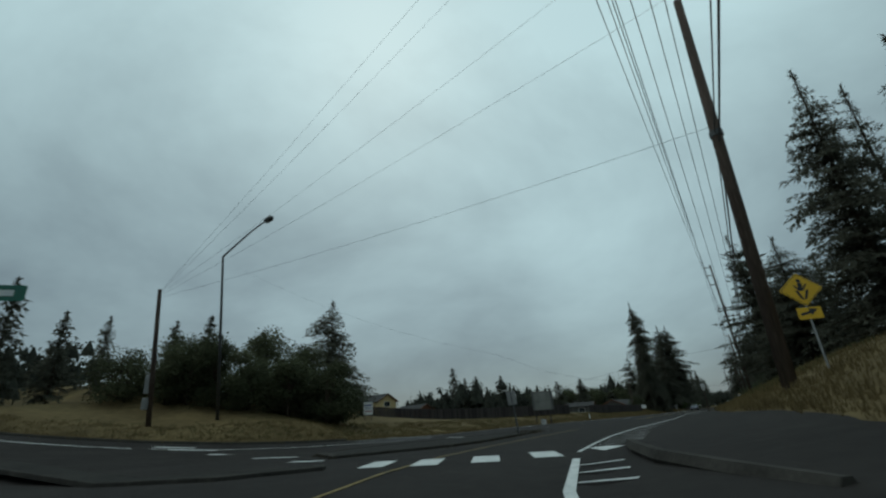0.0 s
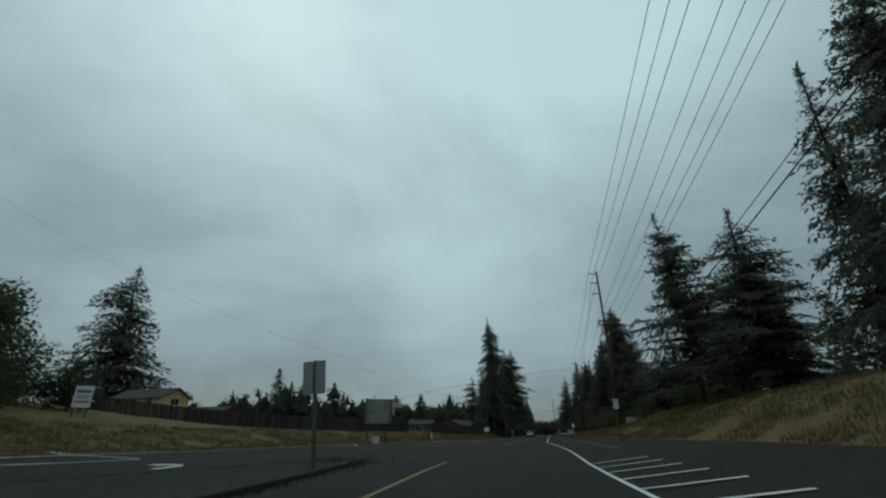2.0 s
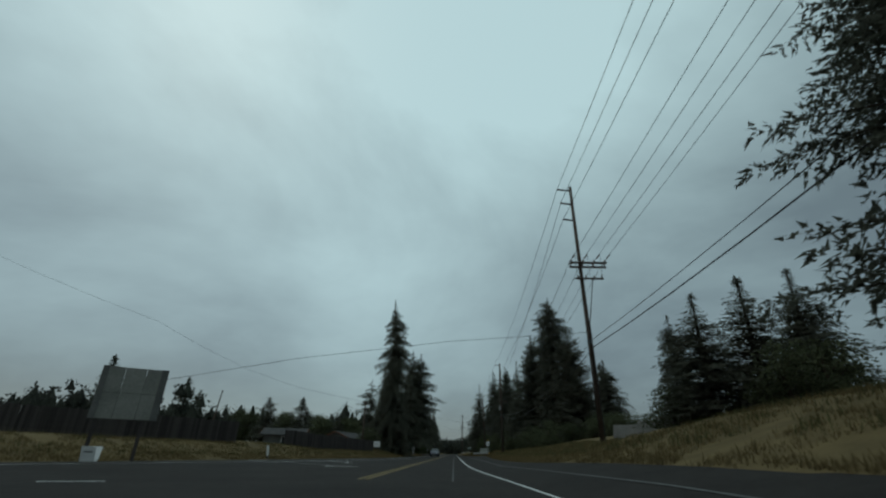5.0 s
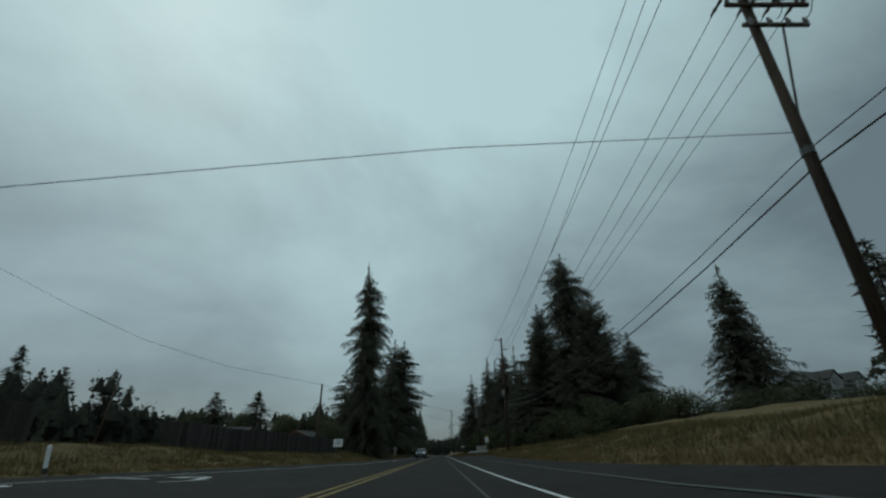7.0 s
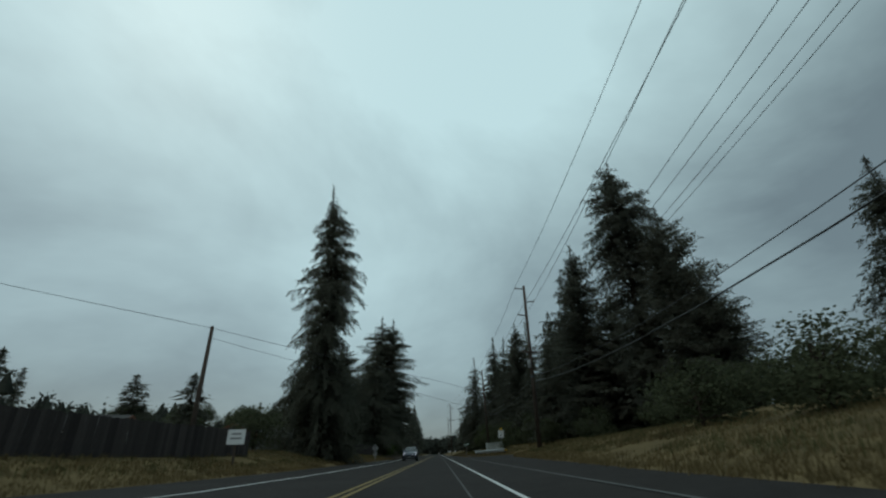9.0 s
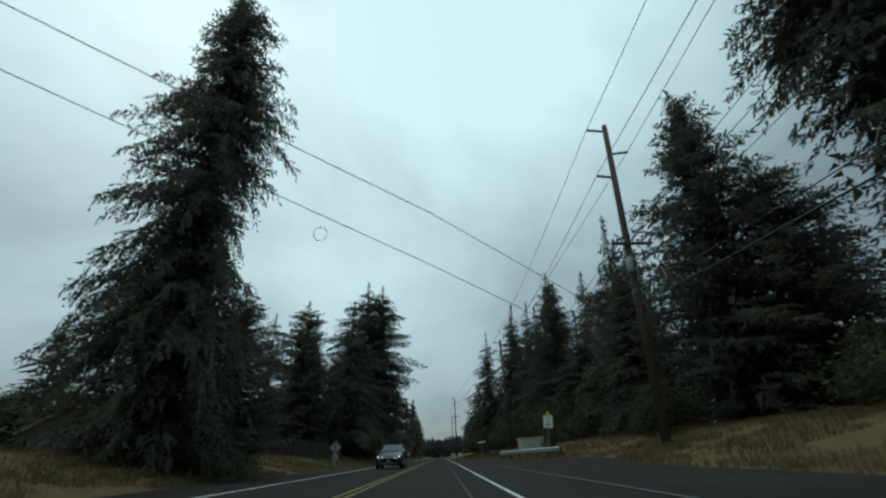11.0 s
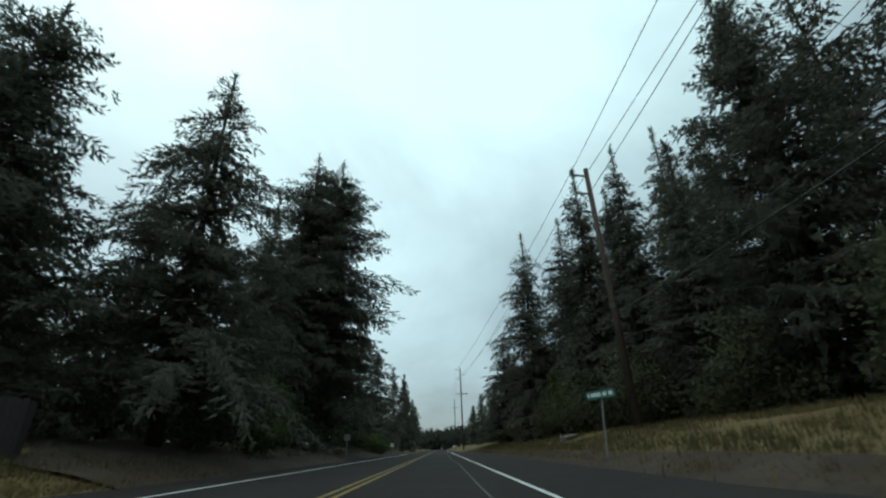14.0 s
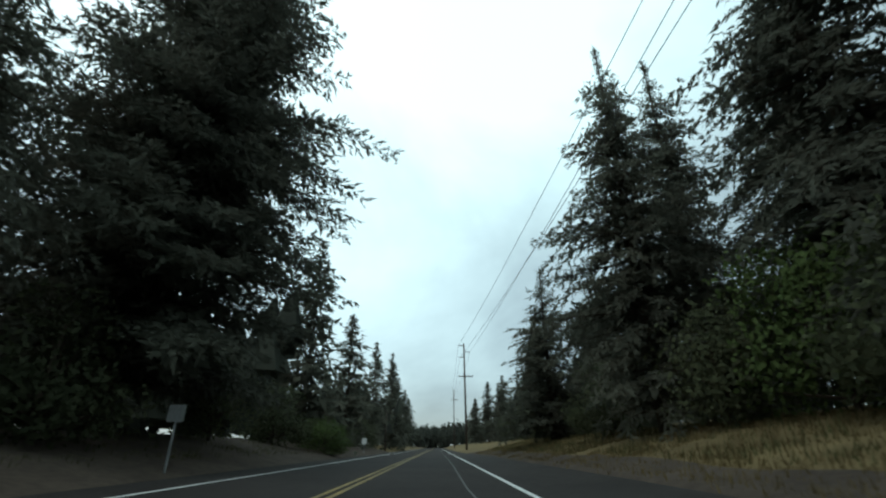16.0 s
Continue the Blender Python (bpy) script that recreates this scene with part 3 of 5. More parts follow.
        a = rng.uniform(0, 6.28, 16)
        tip = np.stack([np.full(16, tx + lean * top), np.full(16, ty), top * rng.uniform(0.955, 1.0, 16)], axis=1)
        sheets.append(spikes(tip, np.stack([np.cos(a) * 0.3, np.sin(a) * 0.3, np.full(16, 0.35)], axis=1), np.stack([-np.sin(a), np.cos(a), a * 0], axis=1) * 0.06))
    crown = foliage("crown", np.concatenate(sheets), NEEDLES, (reach * 0.15 if twin else 0, 0, 0))
    return trunk.mesh("trunk", BARK, True), crown


def broadleaf_meshes(seed, tall, reach, leaf_mat, stem=0.3, leaf=0.3, count=2600, blobs=11):
    """Trunk with limbs and a crown of leaf clumps with gaps between them."""
    rng = np.random.RandomState(seed)
    trunk = Shape().tube([(0, 0, -0.4), (0.05 * tall * rng.uniform(-1, 1), 0.03 * tall, tall * stem), (0.08 * tall * rng.uniform(-1, 1), 0, tall * 0.8)], [0.02 * tall + 0.03, 0.016 * tall + 0.02, 0.03], 7)
    quads = []
    for b in range(blobs):
        a, k = rng.uniform(0, 6.28), rng.rand()
        zc = tall * (stem * 0.6 + (0.92 - stem * 0.6) * k)
        rr = reach * (0.75 - 0.5 * abs(k - 0.35)) * rng.uniform(0.3, 1.0)
        c = np.array([math.cos(a) * rr, math.sin(a) * rr, zc])
        trunk.tube([(0, 0, zc * 0.55), tuple(c)], [0.008 * tall + 0.015, 0.012], 4, False)
        size = reach * rng.uniform(0.28, 0.5)
        n = count // blobs
        p = rng.normal(0, 1, (n, 3))
        p /= np.linalg.norm(p, axis=1)[:, None]
        p = c + p * (size * rng.uniform(0.45, 1.12, (n, 1))) * np.array([1, 1, 0.85])
        p = p[p[:, 2] > 0.05]
        for q in p:
            d = rng.normal(0, 1, 3)
            d /= np.linalg.norm(d)
            w = np.cross(d, rng.normal(0, 1, 3))
            w /= np.linalg.norm(w) + 1e-6
            s = leaf * rng.uniform(0.6, 1.4)
            quads.append((q, q + d * s * 0.5 + w * s * 0.3, q + d * s, q + d * s * 0.5 - w * s * 0.3))
    crown = foliage("crown", quads, leaf_mat, (0, 0, tall * 0.4))
    return trunk.mesh("trunk", BARK, True), crown


CONIFERS = {
    "fir": [(20.0, 4.6, conifer_meshes(11, 20, 4.6, grain=0.23)), (20.0, 4.6, conifer_meshes(12, 20, 4.6, droop=0.45, grain=0.23, ragged=0.35)), (20.0, 5.0, conifer_meshes(13, 20, 5.0, ragged=0.45, gaps=0.16, grain=0.24))],
    "slim": [(18.0, 2.9, conifer_meshes(21, 18, 2.9, ragged=0.25, grain=0.25)), (18.0, 3.2, conifer_meshes(22, 18, 3.2, droop=0.45, gaps=0.15, grain=0.25))],
    "broad": [(14.0, 5.4, conifer_meshes(31, 14, 5.4, bare=0.13, gaps=0.2, ragged=0.6, droop=0.1, lean=-0.09, full=0.8, grain=0.22, hang=0.3, lobes=0.25))],
    "gaunt": [(20.0, 5.0, conifer_meshes(41, 20, 5.0, bare=0.12, gaps=0.25, ragged=0.45, droop=0.42, full=0.62, grain=0.17, hang=1.2, step=0.52))],
    "twin": [(32.0, 8.6, conifer_meshes(51, 32, 8.6, bare=0.09, twin=True, droop=0.26, ragged=0.28, full=0.64, grain=0.26, step=0.58, dense=1.05, low=0.66, swell_up=2.8))],
    "grand": [(28.0, 5.4, conifer_meshes(61, 28, 5.4, bare=0.02, droop=0.5, dense=1.35, ragged=0.45, gaps=0.06, full=0.55, lean=-0.042, grain=0.19, hang=1.0, step=0.42, lobes=0.16, low=1.0))],
    "bushy": [(20.0, 5.4, conifer_meshes(71, 20, 5.4, bare=0.02, droop=-0.1, ragged=0.25, gaps=0.04, full=0.52, grain=0.24, hang=0.25)), (20.0, 5.4, conifer_meshes(72, 20, 5.4, bare=0.03, droop=0.12, ragged=0.35, gaps=0.08, full=0.58, grain=0.24, hang=0.5))],
    "shaggy": [(28.0, 6.0, conifer_meshes(75, 28, 6.0, bare=0.08, droop=0.5, ragged=0.5, gaps=0.08, full=0.25, grain=0.22, hang=1.2, step=0.42, low=0.22, swell_up=1.3))],
    "cone": [(21.0, 5.0, conifer_meshes(85, 21, 5.0, bare=0.03, droop=0.42, dense=1.25, ragged=0.3, gaps=0.05, full=0.72, grain=0.26, hang=0.8))],
    "middle": [(20.0, 4.6, conifer_meshes(81, 20, 4.6, grain=0.36, step=0.48)), (20.0, 5.0, conifer_meshes(82, 20, 5.0, grain=0.36, step=0.48, ragged=0.4, full=0.7))],
}
FAR_CONIFERS = [(18.0, 4.2, conifer_meshes(15, 18, 4.2, grain=0.8, step=0.75)), (18.0, 3.4, conifer_meshes(16, 18, 3.4, grain=0.8, step=0.75, droop=0.45)), (18.0, 4.8, conifer_meshes(17, 18, 4.8, grain=0.8, step=0.75, ragged=0.5))]
used_kinds = {}


def plant(kind, x, y, tall, wide, label, turn=None, group=""):
    """A tree of a kind, at its place and size."""
    rng = random.Random(int(x * 31 + y * 17))
    if not (y < 226 and -32 < x < 45 or wide > 10):
        kind = "far"
    elif kind in ("fir", "slim", "bushy") and (abs(x) > 22.5 and y > 75 or 216 < y):
        kind = "middle"
    options = FAR_CONIFERS if kind == "far" else CONIFERS[kind]
    k = used_kinds.get(kind, 0)
    used_kinds[kind] = k + 1
    base_tall, base_wide, (trunk, crown) = options[k % len(options)]
    root = thing("conifer_tree", Matrix.LocRotScale((x, y, height(x, y) - 0.05), Euler((0, 0, rng.uniform(0, 6.28) if turn is None else turn)), (wide / base_wide, wide / base_wide, tall / base_tall)), label, "tree", group)
    for name, me in (("trunk", trunk), ("crown", crown)):
        ob = new(name, me)
        ob.parent = root
    return root


DARK = "dark green conifer with drooping boughs, standing on the verge"
# beside the first bend
plant("fir", 18.2, 36.4, 20.0, 4.6, "tall dark conifer on the grassy bank", group="conifers on the bank")
plant("slim", 25.0, 52.0, 25.0, 4.2, "tall slim conifer on the grassy bank", group="conifers on the bank")
plant("fir", 24.5, 39.0, 21.0, 5.0, "tall dark conifer on the grassy bank", group="conifers on the bank")
plant("broad", 13.0, 53.5, 14.6, 5.0, "leaning conifer with broad ragged boughs on the bank", 0.4)
plant("fir", 14.9, 47.3, 11.6, 4.6, "young dark conifer on the bank", group="conifers on the bank")
plant("slim", 18.5, 55, 10.5, 3.6, "young dark conifer on the bank", group="conifers on the bank")
plant("slim", 22.0, 62, 11.0, 3.8, "young dark conifer on the bank", group="conifers on the bank")
for x, y, tall, wide in ((13.8, 69, 6.6, 3.2), (17.2, 70, 7.6, 3.4), (21.0, 71, 8.2, 3.4)):
    plant("slim", x, y, tall, wide, "low dark conifer beside the road", group="low conifers")
# right side of the straight
plant("shaggy", 19.5, 133.0, 27.6, 5.9, "very tall shaggy conifer with hanging boughs above the road", 1.0)
plant("bushy", 22.3, 130.8, 20.0, 5.6, "dense dark conifer standing close behind a taller one")
plant("cone", 32.2, 142.5, 16.4, 5.8, "young pointed conifer beside a taller one")
plant("bushy", 20.8, 143.0, 15.8, 5.4, "bushy conifer below a taller one")
plant("cone", 38.8, 124.2, 20.6, 5.4, "broad dark conifer beyond the grassy bank")
plant("fir", 62.0, 125.0, 24.0, 7.0, "tall dark conifer beyond the grassy bank")
plant("slim", 26.8, 146.0, 13.0, 5.0, "young conifer beside a larger one")
RIGHT_ROW = [("bushy", 22.3, 127.0, 11, 4.4), ("bushy", 17.3, 143.6, 22.8, 5.4), ("fir", 15.4, 153.9, 14.8, 4.4), ("bushy", 21.5, 152.0, 13, 5.0), ("slim", 20.0, 161.0, 18.0, 4.2), ("slim", 15.6, 168.0, 13.5, 4.2),
             ("bushy", 15.2, 177.2, 21.8, 4.6), ("fir", 27.4, 177.4, 25.6, 6.2), ("bushy", 27.6, 184.0, 33.6, 6.4), ("fir", 21.0, 172.0, 20, 5.4), ("fir", 46.4, 189.6, 24, 6.0), ("slim", 15.2, 184.5, 17, 4.4), ("fir", 15.0, 191.9, 22.4, 5.0), ("fir", 20.9, 195.1, 26.2, 5.6),
             ("fir", 27.5, 198.5, 29.5, 6.4), ("fir", 13.3, 197.2, 24.0, 5.4), ("fir", 9.2, 204.9, 21.2, 4.8), ("fir", 15.0, 210.0, 25, 5.8), ("bushy", 8.4, 220.2, 13.2, 4.6), ("fir", 19, 204, 25, 6.0), ("bushy", 13.5, 222, 13, 4.0),
             ("slim", 12.0, 240, 14, 3.8), ("fir", 15.0, 252, 15, 4.4), ("slim", 11.0, 288, 12.5, 3.2), ("slim", 12.8, 284, 11.5, 3.2), ("fir", 16, 300, 15, 4.4), ("slim", 11.5, 330, 13, 3.6), ("fir", 14, 360, 15, 4.4)]
for kind, x, y, tall, wide in RIGHT_ROW:
    plant(kind, x, y, tall, wide, DARK, group="conifers right of the road")
# left side of the straight
plant("grand", -11.5, 138.2, 30.4, 4.2, "very tall conifer with heavy drooping boughs beside the road", 0.0)
plant("bushy", -10.6, 142.5, 9.5, 3.0, "young bushy conifer under a very tall one")
plant("twin", -14.2, 205.0, 32.4, 9.7, "huge twin-topped conifer overhanging the road", 0.0)
plant("bushy", -16.6, 174.2, 18.2, 5.0, "bushy dark conifer behind the fence")
plant("gaunt", -12.0, 180.4, 20.4, 6.4, "gaunt conifer with bare gaps between its boughs")
LEFT_ROW = [("fir", -13.8, 194.0, 20.5, 4.4), ("fir", -21.0, 190.0, 21, 5.4), ("gaunt", -24.0, 183.0, 19, 5.2), ("fir", -23.5, 203.0, 25, 6.0), ("bushy", -21.0, 212.0, 20, 5.6), ("fir", -12.0, 228.0, 19.5, 4.8), ("bushy", -11.5, 245.0, 16.5, 4.4),
            ("fir", -10.5, 262.0, 16.5, 4.2), ("slim", -9.3, 279.0, 18.2, 3.8), ("slim", -10.2, 290.0, 18.0, 4.0), ("fir", -10.5, 310, 17, 4.2), ("fir", -10.5, 335, 17, 4.2), ("fir", -11, 365, 17, 4.2)]
for kind, x, y, tall, wide in LEFT_ROW:
    plant(kind, x, y, tall, wide, DARK, group="conifers left of the road")
plant("fir", -135.0, 139.0, 53.0, 19.0, "tall broad conifer behind the house", 2.6)
for x, y, tall, wide in ((-47, 13, 12, 2.6), (-49, 18, 9.5, 2.4), (-51, 12, 10, 2.6), (-54, 24, 9, 2.2), (-50, 30, 8, 2.2), (-44, 31, 8.5, 2.3), (-95, 100, 12, 3.4), (-88, 104, 10, 3.0)):
    plant("slim", x, y, tall, wide, "small dark conifer behind the shrubs", group="far small conifers")

for x, y, tall, wide in ((-88.5, 161.5, 19.5, 5.0), (-84.0, 163.0, 15.0, 5.0), (-78.2, 161.5, 15.0, 5.4), (-67.4, 161.5, 14.4, 4.2), (-64.5, 163.0, 11.5, 3.6), (-45.6, 161.5, 10.5, 4.6), (-37.6, 163.0, 11.0, 4.6), (-29.5, 170.0, 7.5, 3.4)):
    plant("fir", x, y, tall, wide, "dark conifer standing beyond the fence", group="conifers beyond the fence")

SHRUBS = {
    "tree": [(10.0, 4.0, broadleaf_meshes(81, 10, 4.0, LEAVES, 0.12, 0.3, 7000, 22)), (10.0, 4.0, broadleaf_meshes(82, 10, 4.0, LEAVES, 0.12, 0.3, 7000, 24))],
    "bush": [(3.0, 2.4, broadleaf_meshes(91, 3.0, 2.4, LEAVES, 0.1, 0.16, 3600, 18)), (3.0, 2.4, broadleaf_meshes(92, 3.0, 2.4, LEAVES, 0.1, 0.16, 3600, 18))],
    "green": [(3.0, 2.4, broadleaf_meshes(95, 3.0, 2.4, BRIGHT_LEAVES, 0.1, 0.14, 5200, 18))],
}


def shrub(kind, x, y, tall, wide, label, group=""):
    k = used_kinds.get(kind, 0)
    used_kinds[kind] = k + 1
    base_tall, base_wide, (trunk, crown) = SHRUBS[kind][k % len(SHRUBS[kind])]
    root = thing("shrub" if kind != "tree" else "broadleaf_tree", Matrix.LocRotScale((x, y, height(x, y) - 0.05), Euler((0, 0, (x * 7.3 + y * 3.1) % 6.28)), (wide / base_wide, wide / base_wide, tall / base_tall)), label, "shrub" if kind != "tree" else "tree", group)
    for name, me in (("trunk", trunk), ("crown", crown)):
        ob = new(name, me)
        ob.parent = root
    return root


for x, y, tall, wide in ((-36, 19, 6.5, 3.4), (-33.5, 20, 6.8, 3.0), (-31, 22, 5.6, 3.2), (-28, 24.5, 5.6, 3.4), (-24.8, 26.6, 5.8, 3.4), (-45, 40, 10.5, 4.6), (-39.5, 43.5, 9.5, 4.4), (-47.5, 48, 8, 4.4)):
    shrub("tree", x, y + 6 if y < 30 else y, tall, wide, "dark broadleaf tree on the slope beside the road", "broadleaf trees on the slope")
for x, y, tall, wide in ((-42, 22, 4, 3.6), (-38, 24, 3.6, 3.4), (-33, 29, 3.4, 3.2), (-29, 32, 3.4, 3.2), (-26, 33.5, 3, 3.0), (-43, 36, 4.5, 4), (-37, 44.5, 4.5, 3.6), (-34.5, 47, 3.4, 3), (-40, 37, 4, 3.4), (-46, 23, 4.4, 4.2), (-40, 26, 4.2, 4), (-36, 27, 4, 4), (-44, 28, 4.6, 4), (-32, 33, 3.8, 3.8), (-36, 34, 4.4, 4), (-29, 36, 3.6, 3.6), (-33, 39, 4, 3.6), (-50, 33, 5, 4.4), (-48, 40, 5, 4.4)):
    shrub("bush", x, y, tall, wide, "dark leafy shrub on the slope", "shrubs on the slope")
for x, y, tall, wide in ((11.5, 112, 2.6, 2.6), (12.5, 106, 2.8, 2.8), (9.3, 158.9, 1.7, 1.1), (13.2, 131, 2.2, 2.4), (13, 146, 2.4, 2.6), (13.2, 163, 4, 3), (12.2, 170, 3.6, 3), (11.8, 178, 3.6, 3),
                         (11.2, 186, 3.8, 3), (10.6, 194, 4, 3), (9.6, 201, 3.6, 2.8), (9.0, 210, 3.4, 2.6), (9.6, 226, 3.2, 2.6), (9.5, 236, 3, 2.6), (9.6, 247, 3, 2.6), (15.5, 66, 2.6, 2.6), (19, 68, 2.8, 2.8), (12.5, 71, 2.0, 2.2)):
    shrub("bush", x, y, tall, wide, "dense dark shrub below the conifers", "shrubs right of the road")
for i in range(15):
    x, y = 24.5 + 2.5 * ((i * 7) % 4), 122 + i * 6.4
    shrub("bush", x, y, 3.6 + 0.5 * ((i * 5) % 4), 4.6, "dense dark undergrowth between the conifers", "undergrowth right of the road")
for x, y, tall, wide in ((-11.8, 183, 3.4, 2.8), (-12.4, 191, 4, 3.2), (-11.2, 199, 4.2, 3.2), (-12, 211, 4, 3.2), (-11.5, 219, 3.6, 3), (-14.5, 130, 3, 2.8), (-10.8, 143, 3, 3), (-14, 146, 3, 3), (-10.5, 232, 3.2, 2.8), (-10.3, 253, 3.2, 2.8)):
    shrub("bush", x, y, tall, wide, "dense dark shrub below the conifers", "shrubs left of the road")
for i, (x, y, tall, wide) in enumerate(((-26, 176, 6.5, 3.4), (-31, 181, 7.5, 3.8), (-29, 190, 8, 4), (-36, 178, 7, 4), (-41, 188, 8, 4.4), (-47, 181, 7.5, 4.4), (-53, 190, 8.5, 4.6), (-60, 184, 8, 4.6), (-34, 200, 9, 4.6), (-44, 204, 9.5, 4.8), (-68, 193, 9, 5), (-57, 207, 10, 5))):
    shrub("tree", x, y, tall, wide, "rounded dark broadleaf tree beyond the fence", "broadleaf trees beyond the fence")
for i, (x, y) in enumerate(((16.0, 122.5), (19.0, 119.5), (22.0, 117.5), (25.0, 116.0), (28.0, 115.0), (31.0, 114.4), (34.0, 114.0), (37.5, 113.6), (41.0, 113.2), (45.0, 113.0))):
    shrub("bush", x, y, 2.0 + 0.35 * ((i * 5) % 4), 2.9, "dark leafy shrub on the crest of the bank", "shrubs on the crest")
shrub("green", -8.6, 222.5, 2.3, 2.2, "light green leafy shrub at the road edge")
shrub("green", -10.6, 186.5, 3.6, 2.8, "light green leafy shrub at the road edge")
shrub("green", 11.2, 198.0, 4.6, 3.2, "green leafy shrub below the conifers")


def far_woods():
    """The far edge of the woods: a great many small conifers in one sheet of foliage."""
    rng = np.random.RandomState(5)
    quads = []
    spots = []
    for _ in range(560):
        a = rng.uniform(0, 1)
        x = -320 + 300 * a + rng.normal(0, 6)
        swell = 1 + 0.35 * math.sin(x * 0.11) + 0.3 * math.sin(x * 0.043 + 2)
        spots.append((x, 215 + 85 * (1 - a) * rng.rand() + 30 * a + rng.normal(0, 12), (rng.uniform(7, 13) + 6 * rng.rand() ** 4) * (0.8 + 0.25 * swell) + 3 * (1 - a)))
    for _ in range(90):
        spots.append((rng.uniform(-120, -58), rng.uniform(145, 195), rng.uniform(4, 10.5)))
    for _ in range(16):
        spots.append((rng.uniform(-98, -64), rng.uniform(148, 160), rng.uniform(10, 16)))
    for _ in range(160):
        spots.append((rng.uniform(34, 220), rng.uniform(150, 330), rng.uniform(9, 18)))
    for _ in range(170):
        spots.append((rng.uniform(-150, -62), rng.uniform(10, 120), rng.uniform(4.5, 8) + 3 * (rng.rand() < 0.2)))
    for _ in range(120):
        spots.append((rng.uniform(-22, 26), rng.uniform(420, 520), rng.uniform(9, 15)))
    for _ in range(140):
        side = 1 if rng.rand() < 0.5 else -1
        spots.append((side * rng.uniform(16, 60), rng.uniform(225, 430), rng.uniform(11, 18)))
    for x, y, tall in spots:
        if abs(x) < 9 and y < 400 or -96 < x < -58 and 55 < y < 118 or x < -108 and 120 < y < 150 or 20 < x < 95 and y < 235:
            continue
        round_top = rng.rand() < 0.68
        plump = rng.uniform(0.8, 1.5) if round_top else rng.uniform(0.8, 1.15)
        base = height(x, y) - 0.5
        # a round tree is a heap of leafy masses, a pointed one tiers of boughs; each has a dark heart and a fringe
        if round_top:
            masses = [(rng.normal(0, 0.16) * tall, rng.normal(0, 0.16) * tall, tall * rng.uniform(0.3, 0.78), tall * plump * rng.uniform(0.13, 0.22)) for _ in range(5)]
            masses.append((0.0, 0.0, tall * 0.3, tall * 0.24))
        else:
            masses = [(rng.normal(0, 0.012) * tall, 0.0, tall * k, tall * 0.2 * plump * (1.03 - k) * rng.uniform(0.75, 1.2)) for k in np.linspace(0.1, 0.95, 9)]
        for mx, my, mz, size in masses:
            for i in range(5):
                ring = []
                for k, j in ((-0.7, i), (-0.7, i + 1), (0.62, i + 1), (0.62, i)):
                    w = size * (0.6 if k < 0 else 0.06)
                    ring.append((x + mx + math.cos(1.257 * j + x) * w, y + my + math.sin(1.257 * j + x) * w, base + mz + size * k))
                quads.append(np.array([ring]))
            n = 30 if round_top else 14
            d = rng.normal(0, 1, (n, 3))
            d /= np.linalg.norm(d, axis=1)[:, None]
            if not round_top:
                d[:, 2] = -0.25 * np.abs(d[:, 2])
            start = np.array([x + mx, y + my, base + mz]) + d * size * rng.uniform(0.42, 0.7, (n, 1))
            leaf = rng.uniform(0.2, 0.38, (n, 1)) * min(size, 2.2)
            across = np.cross(d, rng.normal(0, 1, (n, 3)))
            across /= np.linalg.norm(across, axis=1)[:, None] + 1e-6
            quads.append(kites(start, (d + rng.normal(0, 0.3, (n, 3))) * leaf, across * leaf * 0.38))
    verts = np.concatenate(quads).reshape(-1, 3)
    me = bpy.data.meshes.new("far_woods")
    me.from_pydata(verts.tolist(), [], np.arange(len(verts)).reshape(-1, 4).tolist())
    me.materials.append(FAR_NEEDLES)
    return tagged(new("far_woods", me), "distant edge of dark conifer woods", "woods", "", "stuff")


far_woods()


